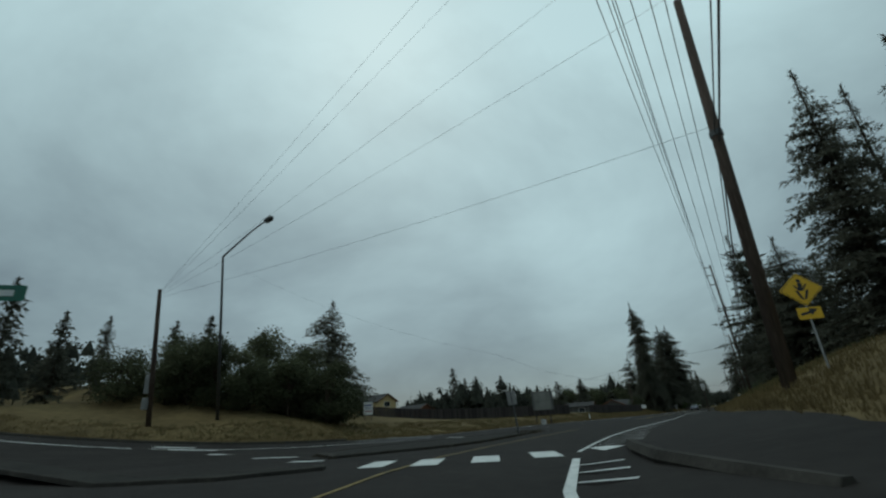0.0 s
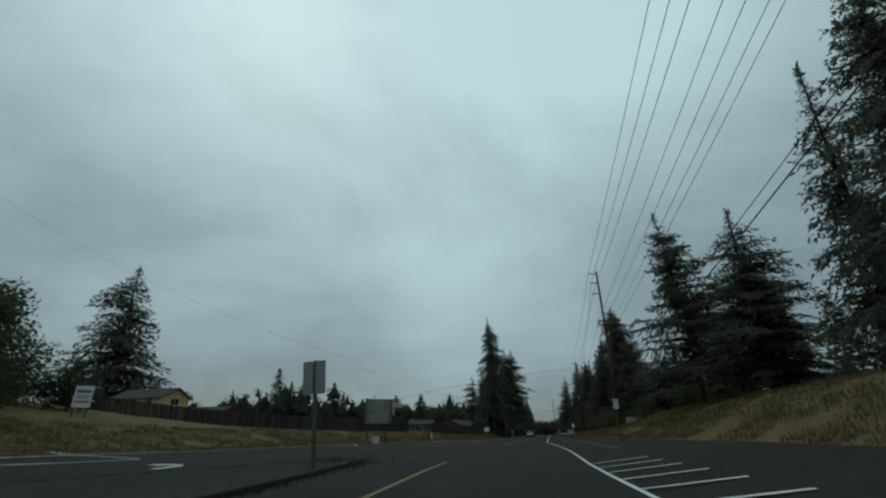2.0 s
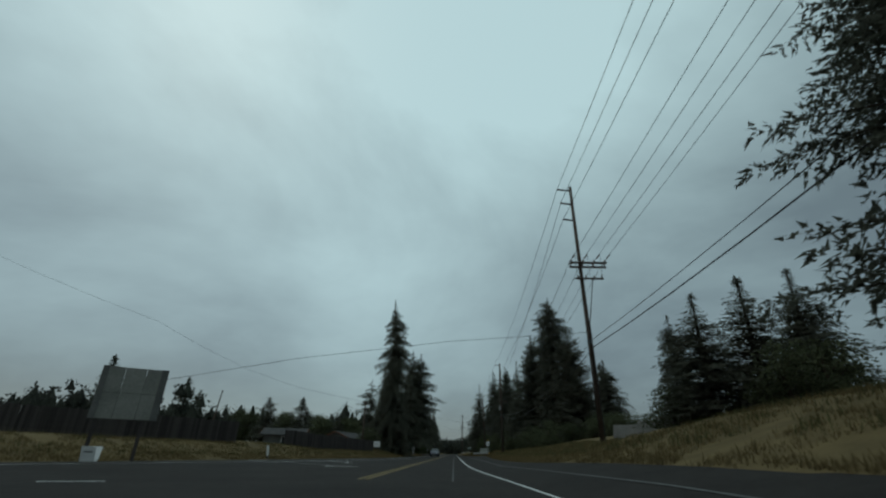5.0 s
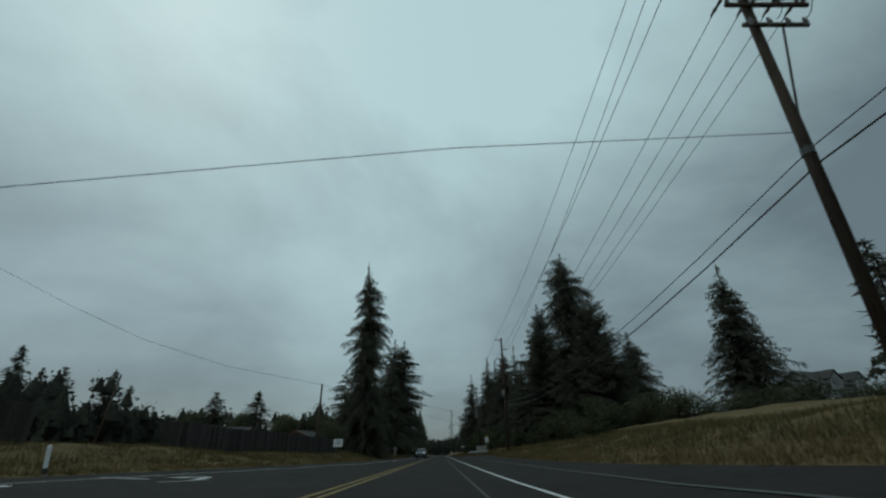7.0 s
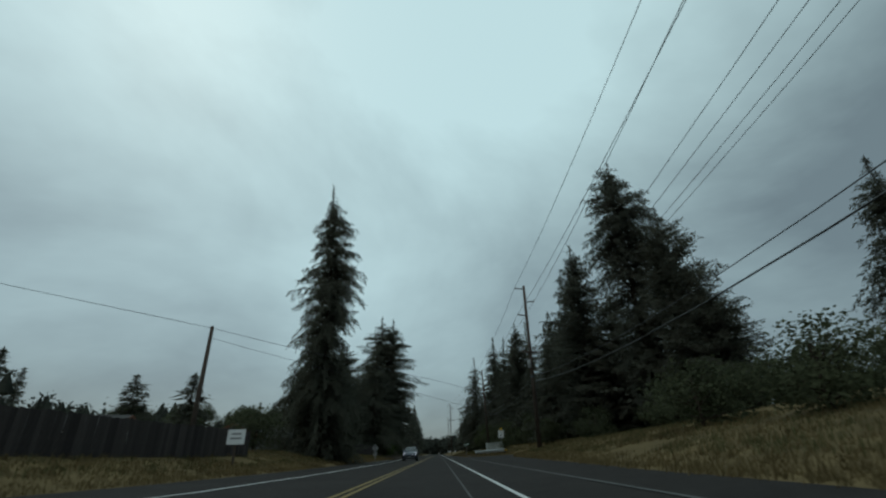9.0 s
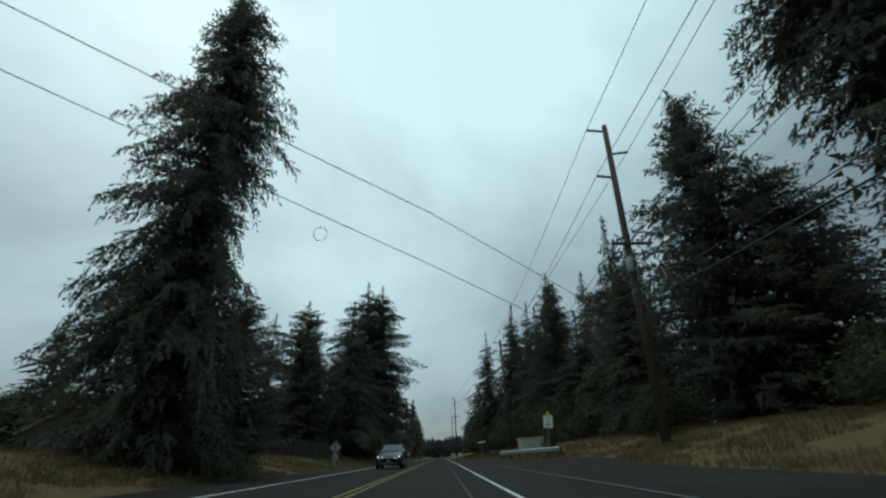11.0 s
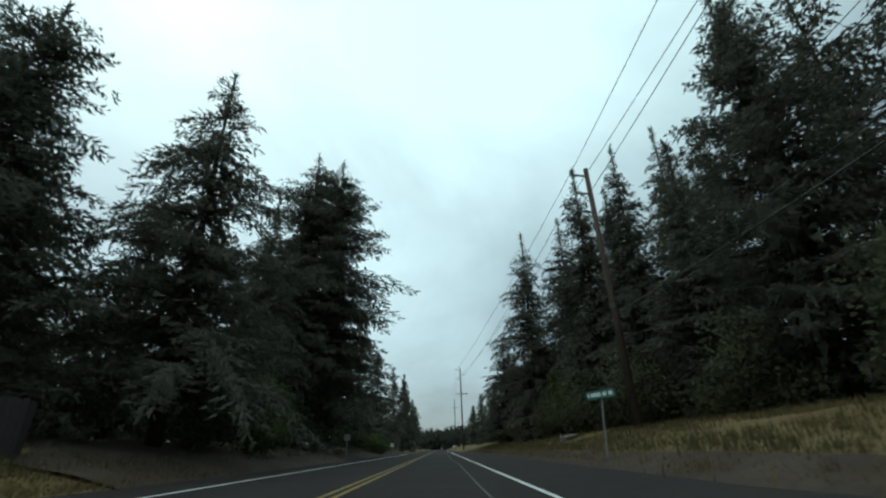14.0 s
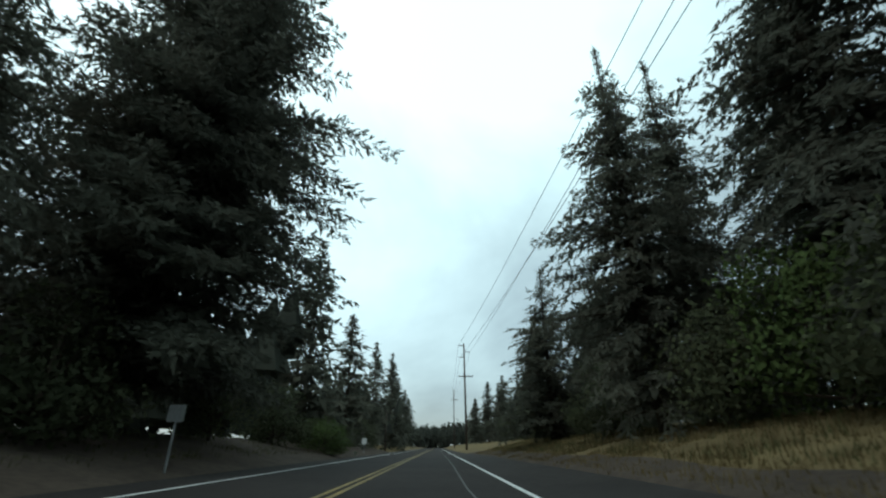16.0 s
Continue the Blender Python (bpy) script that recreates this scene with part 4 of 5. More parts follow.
# ---- poles and wires ----
def utility_pole(base, top, thick, label, side_arms=(), crossarms=(), cutouts=(), collar=None, fuse_arms=(), steps=(), riser=None):
    """A wooden pole; arms are (z, reach) to one side, crossarms (z, left, right)."""
    x, y = base
    z0 = height(x, y)
    root = thing("utility_pole", pose(x, y, z0), label, "utility pole", "utility poles")
    tx, ty, tz = top[0] - x, top[1] - y, top[2] - z0
    def at(z):
        k = (z - z0) / tz
        return Vector((tx * k, ty * k, z - z0))
    part("pole", Shape().tube([at(z0 - 0.6), at(z0 + tz * 0.5), at(z0 + tz)], [thick / 2, thick * 0.43, thick * 0.34], 12), POLE_WOOD, root, smooth=True)
    for z, reach in side_arms:
        p = at(z)
        arm = part("insulator_arm", Shape().tube([p, p + Vector((reach, 0, 0.12))], [0.07, 0.045], 8), DARK_STEEL, root, "dark post insulator arm", True)
        part("insulator", Shape().tube([p + Vector((reach * k, 0, 0.12 * k)) for k in (0.45, 0.6, 0.75, 0.9, 1.0)], [0.06, 0.085, 0.06, 0.085, 0.05], 8), INSULATOR, arm)
    for z, left, right in crossarms:
        p = at(z)
        arm = part("crossarm", Shape().box(p + Vector(((left + right) / 2, -0.2, 0)), (right - left, 0.11, 0.14)), POLE_WOOD, root)
        for k in (0.04, 0.36, 0.66, 0.96):
            q = p + Vector((left + (right - left) * k, -0.2, 0.07))
            part("insulator", Shape().tube([q, q + Vector((0, 0, 0.08)), q + Vector((0, 0, 0.14)), q + Vector((0, 0, 0.2))], [0.03, 0.06, 0.075, 0.03], 8), INSULATOR, arm)
    for z, dx in cutouts:
        q = at(z) + Vector((dx, -0.25, 0))
        part("fuse_cutout", Shape().tube([q, q + Vector((0.05, 0, 0.2)), q + Vector((0.02, 0, 0.42))], [0.07, 0.1, 0.05], 8), INSULATOR, root)
    for z, left, right in fuse_arms:
        p = at(z)
        arm = part("fuse_arm", Shape().box(p + Vector(((left + right) / 2, -0.2, 0)), (right - left, 0.1, 0.12)), POLE_WOOD, root)
        for k in (0.1, 0.38, 0.66, 0.92):
            q = p + Vector((left + (right - left) * k, -0.27, -0.12))
            part("fuse", Shape().tube([q, q + Vector((0.04, 0, 0.16)), q + Vector((0.0, 0, 0.34))], [0.05, 0.075, 0.04], 8), INSULATOR, arm)
    for z in steps:
        p = at(z)
        part("bolt", Shape().tube([p - Vector((thick * 0.62, 0.02, 0)), p - Vector((thick * 0.3, 0.02, 0))], 0.035, 6), DARK_STEEL, root)
    if riser:
        q = [at(z0 + (riser - z0) * k) + Vector((thick * (0.52 - 0.08 * k), -0.03, 0)) for k in (0.0, 0.35, 0.7)] + [at(riser) + Vector((0.75, -0.15, 0))]
        part("cable_riser", Shape().tube(q, 0.035, 6), WIRE, root, "black cable running up the pole")
    if collar:
        p = at(collar)
        part("bracket", Shape().tube([p - Vector((0, 0, 0.12)), p + Vector((0, 0, 0.12))], [thick * 0.52, thick * 0.52], 12), DARK_STEEL, root)
    return root


utility_pole((10.6, 18.0), (11.2, 18.1, 17.5), 0.46, "thick brown wooden utility pole on the verge", collar=10.6)
utility_pole((10.35, 76.6), (9.95, 76.2, 20.7), 0.34, "tall weathered wooden utility pole with arms and fuses", ((20.35, -1.05), (19.1, -0.95), (17.65, -0.9)), ((14.0, -0.75, 1.95), (13.65, -0.85, 1.85)), (), 8.1, ((12.75, -0.55, 1.55),), (11.2, 10.9, 6.0, 4.2), 12.7)
utility_pole((10.2, 140.2), (9.95, 139.0, 17.9), 0.42, "tall grey wooden utility pole with side arms", ((17.5, -1.05), (16.0, 1.05), (14.5, -0.95)), ((10.5, -0.9, 1.2),), (), 8.0, (), (6.0, 4.0), 8.6)
utility_pole((9.6, 183.6), (8.9, 182.7, 15.9), 0.4, "wooden utility pole standing against the conifers", ((15.4, -1.0), (14.2, -0.9), (13.0, -0.85)), (), (), 7.5)
utility_pole((4.6, 262.0), (4.4, 262.0, 17.0), 0.36, "distant wooden utility pole with arms", ((16.6, -0.9), (15.5, 0.9), (14.6, -0.8)), ((11.5, -1.0, 1.4),))
utility_pole((5.0, 330.0), (5.0, 330.0, 17.0), 0.34, "distant wooden utility pole with a crossarm", (), ((14.0, -1.0, 1.2),))
utility_pole((-31.5, 19.6), (-28.4, 17.3, 12.7), 0.42, "dark wooden utility pole on the verge")
utility_pole((-12.9, 116.8), (-12.9, 116.8, 7.7), 0.28, "short wooden utility pole near the fence")
utility_pole((-37.4, 119.0), (-36.6, 119.0, 9.2), 0.24, "slim wooden pole behind the board")
utility_pole((-8.2, 262.0), (-8.2, 262.0, 6.0), 0.3, "short grey wooden pole at the road edge")


def line_hardware():
    """Strain insulators and drooping jumpers where the distribution lines meet the crossarms of the tall pole."""
    for k, x in enumerate((9.4, 10.3, 11.2, 11.95)):
        for way in (-1, 1):
            a, b = Vector((x, 76.0 + way * 0.2, 14.2)), Vector((x, 76.0 + way * 1.0, 14.2))
            root = solo("strain_insulator", Shape().tube([a, a.lerp(b, 0.3), a.lerp(b, 0.5), a.lerp(b, 0.7), b], [0.02, 0.065, 0.04, 0.065, 0.02], 8), INSULATOR, "dark strain insulator at the end of a wire", "insulator", group="strain insulators")
        if k < 3:
            ends = (Vector((x, 75.0, 14.2)), Vector((x + 0.35, 76.1, 12.95)))
            path = [ends[0].lerp(ends[1], u) - Vector((0, 0, 2.4 * u * (1 - u))) for u in np.linspace(0, 1, 9)]
            solo("jumper_wire", Shape().tube(path, 0.014, 5), WIRE, "drooping jumper wire on a utility pole", "wire", "", "overhead wires")


line_hardware()


def transformer(x, y, z):
    root = thing("transformer", pose(x, y, z), "small grey transformer can hung on a wooden pole", "transformer")
    part("can", Shape().tube([(0, 0, 0), (0, 0, 0.05), (0, 0, 0.75), (0, 0, 0.82)], [0.16, 0.19, 0.19, 0.12], 14), SIGN_BACK, root, smooth=True)
    part("bracket", Shape().box((0.2, 0.12, 0.45), (0.3, 0.08, 0.1)), DARK_STEEL, root)
    for k in (-0.1, 0.1):
        part("bushing", Shape().tube([(k, 0, 0.78), (k, 0, 0.88), (k, 0, 0.98)], [0.05, 0.06, 0.025], 8), INSULATOR, root)
    return root


transformer(9.78, 139.1, 8.8)
mx, my = -31.3, 19.1
for k, (dz, tall) in enumerate(((1.3, 0.9), (2.5, 1.5))):
    s = thing("meter_box", pose(mx + 0.35, my - 0.3, height(mx, my) + dz, 0, 0, 35), "small grey metal box fixed to a wooden pole", "electric box", "boxes on the pole")
    part("body", Shape().box((0, 0, tall / 2), (0.42, 0.3, tall), bevel=0.03), SIGN_BACK, s)
    part("door", Shape().box((0, -0.16, tall / 2), (0.34, 0.03, tall * 0.82), bevel=0.01), SIGN_BACK, s)


def wire(points, sag, radius, label, name="power_line", group="overhead wires"):
    """A wire that hangs between its points."""
    path = []
    for (a, b), drop in zip(zip(points, points[1:]), sag if isinstance(sag, (list, tuple)) else [sag] * (len(points) - 1)):
        a, b = Vector(a), Vector(b)
        n = 10
        path += [a.lerp(b, i / n) - Vector((0, 0, 4 * drop * (i / n) * (1 - i / n))) for i in range(n)]
    path.append(Vector(points[-1]))
    return solo(name, Shape().tube(path, radius, 4), WIRE, label, "wire", "", group)


HV, LV, TEL = "thin high overhead power line", "thin overhead distribution line", "thick black overhead cable"
wire([(7.6, -28, 19.9), (8.9, 76.2, 20.5), (8.9, 139, 17.65), (7.9, 182.7, 15.5), (3.5, 262, 16.7), (4.2, 330, 16)], [1.3, 1.2, 0.6, 0.8, 0.8], 0.019, HV)
wire([(8.3, -28, 18.6), (9.1, 76.2, 19.25), (11.0, 139, 16.15), (8.0, 182.7, 14.3), (5.4, 262, 15.6), (5.0, 330, 15)], [1.3, 1.2, 0.6, 0.8, 0.8], 0.019, HV)
wire([(8.8, -28, 17.3), (9.2, 76.2, 17.8), (9.05, 139, 14.65), (8.1, 182.7, 13.1), (3.7, 262, 14.7), (4.6, 330, 14.4)], [1.2, 1.2, 0.6, 0.8, 0.8], 0.019, HV)
wire([(8.6, -28, 15.6), (9.4, 76.2, 14.25), (9.75, 140, 10.75), (9.2, 183, 9.8)], [0.9, 1.2, 0.6], 0.016, LV)
wire([(8.9, -28, 15.2), (10.3, 76.2, 14.25), (10.3, 140, 10.75), (9.5, 183, 9.7)], [0.9, 1.3, 0.6], 0.016, LV)
wire([(9.2, -28, 14.8), (11.2, 76.2, 14.25), (10.9, 140, 10.75), (9.7, 183, 9.6)], [0.9, 1.4, 0.6], 0.016, LV)
wire([(9.4, -28, 14.8), (11.95, 76.2, 14.25), (11.5, 140, 10.75), (9.9, 183, 9.6)], [0.9, 1.2, 0.6], 0.016, LV)
wire([(12.4, -28, 11.2), (10.9, 18, 10.6), (10.5, 76.5, 8.35), (10.5, 140, 8.2), (9.7, 183.4, 7.8)], [0.3, 0.9, 1.7, 0.6], 0.022, TEL, "cable")
wire([(12.6, -28, 10.6), (10.95, 18, 10.2), (10.55, 76.5, 7.85), (10.5, 140, 7.6), (9.7, 183.4, 7.3)], [0.3, 1.0, 1.8, 0.7], 0.034, TEL, "cable")
wire([(10.2, 76.5, 8.8), (0.4, 75.9, 7.85), (-10, 75.3, 6.35), (-40.9, 73.5, 0.9)], [0.0, 0.0, 0.2], 0.014, "thin wire crossing over the road", "cable")
wire([(-109, 75.5, 49), (-40.7, 104.8, 16.6), (-35, 107.3, 13.7), (-29.1, 109.8, 11.1), (-21.9, 112.9, 9.0), (-12.9, 116.8, 7.6)], [3.0, 0, 0, 0, 0], 0.014, "thin wire sloping down to a short pole", "cable")
wire([(10.0, 139.4, 4.7), (5, 132.7, 5.35), (0, 127.9, 6.05), (-12.9, 116.8, 7.6)], [0.0, 0.0, 0.08], 0.012, "dark cable crossing over the road", "cable")
wire([(10.0, 139.4, 2.9), (5, 132.2, 3.75), (0, 127.9, 4.7), (-6.0, 123.2, 5.85), (-12.9, 116.9, 7.05)], [0.0, 0.0, 0.0, 0.04], 0.010, "dark cable crossing over the road", "cable")
loop_c = Vector((-2.1, 126.4, 4.75))
solo("cable", Shape().tube([loop_c + Vector((0.13 * math.cos(a), 0, 0.15 * math.sin(a))) for a in np.linspace(0.2, 2 * math.pi - 0.2, 16)], 0.007, 4), WIRE, "small loop of spare cable hanging from a wire", "wire", "", "overhead wires")
for k, (x, z) in enumerate(((-8.06, 23.75), (-6.3, 22.64), (-1.24, 19.44), (2.71, 16.94), (7.79, 11.28))):
    slope = (z - 12.5) / (x + 28.4)
    reach = 12.0 if k < 4 else 11.0
    wire([(-28.4, 17.3, 12.5 - 0.12 * k), (reach, 18.0 + 0.1 * k, 12.5 + slope * (reach + 28.4))], 0.35, 0.009, "thin wire crossing over the junction", "cable")


def street_lamp():
    x, y = -29.6, 24.3
    root = thing("street_lamp", pose(x, y, height(x, y)), "tall grey steel street lamp with a curved arm", "street lamp")
    h = 16.1 - height(x, y)
    d = Vector((7.2, -1.0, 0))
    top = Vector((3.2, -3.2, h))
    part("pole", Shape().tube([(0, 0, -0.3), (1.6, -1.6, h * 0.5), top], [0.15, 0.12, 0.09], 10), DARK_STEEL, root, smooth=True)
    part("arm", Shape().tube([top, top + d * 0.35 + Vector((0, 0, 0.45)), top + d * 0.65 + Vector((0, 0, 0.78)), top + d * 0.85 + Vector((0, 0, 0.92)), top + d + Vector((0, 0, 0.95))], [0.085, 0.075, 0.065, 0.06, 0.055], 8), DARK_STEEL, root, smooth=True)
    c = top + d + Vector((0.35, -0.05, 0.93))
    head = part("lamp_head", Shape().tube([c - d * 0.09, c - d * 0.045, c + d * 0.04, c + d * 0.08], [0.08, 0.24, 0.24, 0.07], 10), DARK_STEEL, root, smooth=True)
    part("lens", Shape().tube([c - d * 0.03 - Vector((0, 0, 0.14)), c + d * 0.03 - Vector((0, 0, 0.14))], [0.14, 0.14], 8), PALE_METAL, head, "pale lamp lens")
    return root


street_lamp()


# ---- signs ----
def facing(x, y, z, turn, lean=0.0):
    """A pose whose -y side faces back along the road, turned by degrees."""
    return pose(x, y, z, 0, lean, turn)


def rect(w, h, cut=0.03):
    a, b = w / 2, h / 2
    return [(-a + cut, -b), (a - cut, -b), (a, -b + cut), (a, b - cut), (a - cut, b), (-a + cut, b), (-a, b - cut), (-a, -b + cut)]


def diamond(s, cut=0.04):
    return [(-cut, -s), (cut, -s), (s, -cut), (s, cut), (cut, s), (-cut, s), (-s, cut), (-s, -cut)]


def lift(shape_list, dx, dz):
    return [(x + dx, z + dz) for x, z in shape_list]


def panel(outline, y=0.0, thick=0.012):
    return Shape().slab(outline, thick, Matrix.Translation((0, y, 0)))


def words(text, size, mat, parent, x, z, y=-0.02, name="lettering"):
    """Raised letters in the built-in font, as a mesh."""
    data = bpy.data.curves.new(name, "FONT")
    data.body, data.size, data.align_x, data.align_y, data.extrude = text, size, "CENTER", "CENTER", 0.003
    tmp = bpy.data.objects.new(name, data)
    scene.collection.objects.link(tmp)
    me = bpy.data.meshes.new_from_object(tmp.evaluated_get(bpy.context.evaluated_depsgraph_get()))
    bpy.data.objects.remove(tmp)
    me.materials.clear()
    me.materials.append(mat)
    ob = new(name, me)
    ob.parent = parent
    ob.matrix_local = pose(x, y, z, 90)
    return ob


def post_sign(name, m, label, tall, post_mat, thick=0.05, category="sign", wooden=False):
    root = thing(name, m, label, category)
    if wooden:
        part("post", Shape().box((0, 0.06, tall / 2 - 0.2), (thick, thick, tall + 0.4)), post_mat, root)
    else:
        part("post", Shape().tube([(0, 0.05, -0.4), (0, 0.05, tall)], thick / 2, 8), post_mat, root)
    return root


# pedestrian crossing sign beside the thick pole
sx, sy = 11.6, 17.2
s = post_sign("crossing_sign", facing(sx, sy, height(sx, sy), 20) @ Matrix.Diagonal((0.84, 0.84, 0.74, 1)), "yellow diamond pedestrian crossing sign with arrow plate", 4.0, GALVANISED, 0.07)
base = part("diamond_plate", panel(lift(diamond(0.68), 0, 3.25)), SIGN_YELLOW, s)
part("border", panel(lift(diamond(0.64), 0, 3.25), -0.009, 0.004), SIGN_BLACK, base)
part("face", panel(lift(diamond(0.615), 0, 3.25), -0.014, 0.004), SIGN_YELLOW, base)
figure = Shape()
for cx, cz, w, h, a in ((0.0, 3.62, 0.13, 0.13, 0), (0.0, 3.36, 0.15, 0.36, 4), (-0.12, 3.32, 0.06, 0.30, -30), (0.13, 3.34, 0.06, 0.30, 32), (-0.10, 3.02, 0.08, 0.42, -18), (0.12, 3.02, 0.08, 0.42, 20)):
    figure.slab(rect(w, h, 0.03), 0.004, Matrix.Translation((cx, -0.02, cz)) @ Matrix.Rotation(radians(a), 4, "Y"))
part("symbol", figure, SIGN_BLACK, base, "plain black crossing symbol")
plate = part("arrow_plate", panel(lift(rect(0.78, 0.48), 0.02, 2.25)), SIGN_YELLOW, s)
arrow_shape = Shape()
arrow_shape.slab([(-0.26, 2.16), (0.12, 2.27), (0.09, 2.36), (-0.29, 2.25)], 0.004, Matrix.Translation((0, -0.012, 0)))
arrow_shape.slab([(0.06, 2.16), (0.3, 2.4), (0.0, 2.44)], 0.004, Matrix.Translation((0, -0.0125, 0)))
part("arrow", arrow_shape, SIGN_BLACK, plate)

# back of a sign on the traffic island
s = post_sign("road_sign", facing(-3.5, 28.8, 0.1, 6, -5), "grey back of a rectangular sign on the traffic island", 2.66, DARK_STEEL, 0.09, wooden=True)
part("plate", panel(lift(rect(0.62, 0.86), 0, 2.2), -0.01, 0.012), SIGN_BACK, s)
part("rail", Shape().box((0, -0.03, 2.2), (0.06, 0.03, 0.74)), DARK_STEEL, s)

# route marker on the bank
s = post_sign("route_sign", facing(6.4, 48.4, height(6.4, 48.4), 4), "small white route marker signs on a dark post", 2.45, POLE_WOOD, 0.08)
upper = part("direction_plate", panel(lift(rect(0.36, 0.19), 0.0, 2.3)), SIGN_WHITE, s)
bars = Shape()
for i in range(4):
    bars.slab(lift(rect(0.05, 0.09, 0.008), -0.11 + 0.075 * i, 2.3), 0.004, Matrix.Translation((0, -0.009, 0)))
part("lettering_bars", bars, SIGN_BLACK, upper)
shield = [(0.16 * math.cos(a), 2.0 + 0.19 * math.sin(a)) for a in np.linspace(0, 2 * math.pi, 14, endpoint=False)]
lower = part("number_plate", panel(shield), SIGN_WHITE, s)
part("number_bars", Shape().slab(lift(rect(0.16, 0.09, 0.01), 0, 2.0), 0.004, Matrix.Translation((0, -0.009, 0))), SIGN_BLACK, lower)

# speed limit sign
sx, sy = 8.25, 155.0
s = post_sign("speed_limit_sign", facing(sx, sy, height(sx, sy) + 0.35, -6, 3) @ Matrix.Diagonal((0.84, 1, 0.88, 1)), "white speed limit sign with a small yellow tag", 2.6, GALVANISED, 0.06)
face = part("plate", panel(lift(rect(0.86, 1.06, 0.05), 0, 2.05)), SIGN_WHITE, s)
rim = Shape()
for cx, cz, w, h in ((0, 2.535, 0.8, 0.018), (0, 1.565, 0.8, 0.018), (-0.395, 2.05, 0.018, 0.98), (0.395, 2.05, 0.018, 0.98)):
    rim.slab(lift(rect(w, h, 0.003), cx, cz), 0.004, Matrix.Translation((0, -0.0085, 0)))
part("border", rim, SIGN_BLACK, face)
words("SPEED", 0.2, SIGN_BLACK, face, 0, 2.41, -0.012)
words("LIMIT", 0.2, SIGN_BLACK, face, 0, 2.19, -0.012)
words("45", 0.52, SIGN_BLACK, face, 0, 1.82, -0.012, "numeral")
part("warning_tag", panel(lift(diamond(0.17), 0.02, 2.74)), SIGN_YELLOW, s, "small yellow diamond tag")

# back of a diamond sign, left
sx, sy = -8.85, 160.2
s = post_sign("road_sign", facing(sx, sy, height(sx, sy), 0), "grey back of a diamond sign with two small plates", 2.0, GALVANISED, 0.08, wooden=True)
part("plate", panel(lift(diamond(0.46), 0, 1.5), -0.01), SIGN_BACK, s)
part("rail", Shape().box((0, -0.03, 1.5), (0.07, 0.03, 0.84)), DARK_STEEL, s)
part("side_plate", panel(lift(rect(0.15, 0.5, 0.02), -0.16, 0.76), -0.01), SIGN_BACK, s)
part("side_plate", panel(lift(rect(0.17, 0.5, 0.02), 0.16, 0.76), -0.01), SIGN_BACK, s)

# white sign beside the short pole
sx, sy = -10.8, 117.5
s = post_sign("road_sign", facing(sx, sy, height(sx, sy), 0), "white rectangular sign on a wooden post", 1.7, POLE_WOOD, 0.09, wooden=True)
face = part("plate", panel(lift(rect(0.95, 0.75), 0, 1.35)), SIGN_WHITE, s)
part("lettering_bars", Shape().slab(lift(rect(0.5, 0.08, 0.01), 0, 1.5), 0.004, Matrix.Translation((0, -0.009, 0))).slab(lift(rect(0.6, 0.08, 0.01), 0, 1.28), 0.004, Matrix.Translation((0, -0.009, 0))), SIGN_BACK, face)

# street name sign
sx, sy = 4.75, 174.4
s = post_sign("street_sign", facing(sx, sy, height(sx, sy), -10, 3), "green street name sign on a grey post", 1.75, SIGN_BACK, 0.06)
tip = Matrix.Translation((-0.03, 0, 1.83)) @ Matrix.Rotation(radians(-10), 4, "Y")
face = part("plate", Shape().slab(rect(0.86, 0.25), 0.012, tip), SIGN_GREEN, s)
bars = Shape()
for cx, w in ((-0.36, 0.05), (-0.14, 0.30), (0.12, 0.12), (0.3, 0.12)):
    bars.slab(lift(rect(w, 0.11, 0.01), cx, 0), 0.004, tip @ Matrix.Translation((0, -0.009, 0)))
part("name_bars", bars, SIGN_WHITE, face)

# sign back under the twin tree
sx, sy = -7.7, 199.6
s = post_sign("road_sign", facing(sx, sy, height(sx, sy), 0), "grey back of a square sign below the conifers", 1.75, GALVANISED, 0.07)
part("plate", panel(lift(rect(0.5, 0.48), 0, 1.62), -0.01), SIGN_BACK, s)

# white plate below the tall conifer
sx, sy = -12.8, 140.6
s = post_sign("road_sign", facing(sx, sy, height(sx, sy), 0), "small white plate on a wooden post below a conifer", 1.3, POLE_WOOD, 0.09, wooden=True)
part("plate", panel(lift(rect(0.4, 0.42), 0, 1.1)), SIGN_WHITE, s)

# small far markers
for sx, sy, w, h, z in ((-7.9, 238.0, 0.5, 0.6, 1.4),):
    s = post_sign("road_sign", facing(sx, sy, height(sx, sy), 0), "small pale sign at the road edge", z, GALVANISED, 0.06)
    part("plate", panel(lift(rect(w, h), 0, z - 0.2), -0.01), SIGN_WHITE, s)

# street name sign hanging at the junction
s = thing("street_sign", facing(-6.4, 2.6, 0.0, 50), "green street name sign on a tall post at the junction", "sign")
part("post", Shape().tube([(0, 0.05, -0.3), (0, 0.05, 5.05)], 0.05, 8), GALVANISED, s)
face = part("plate", panel(lift(rect(1.5, 0.42), 0.6, 4.8)), SIGN_GREEN, s)
part("name_bars", Shape().slab(lift(rect(1.0, 0.16, 0.01), 0.6, 4.8), 0.004, Matrix.Translation((0, -0.009, 0))), SIGN_WHITE, face)

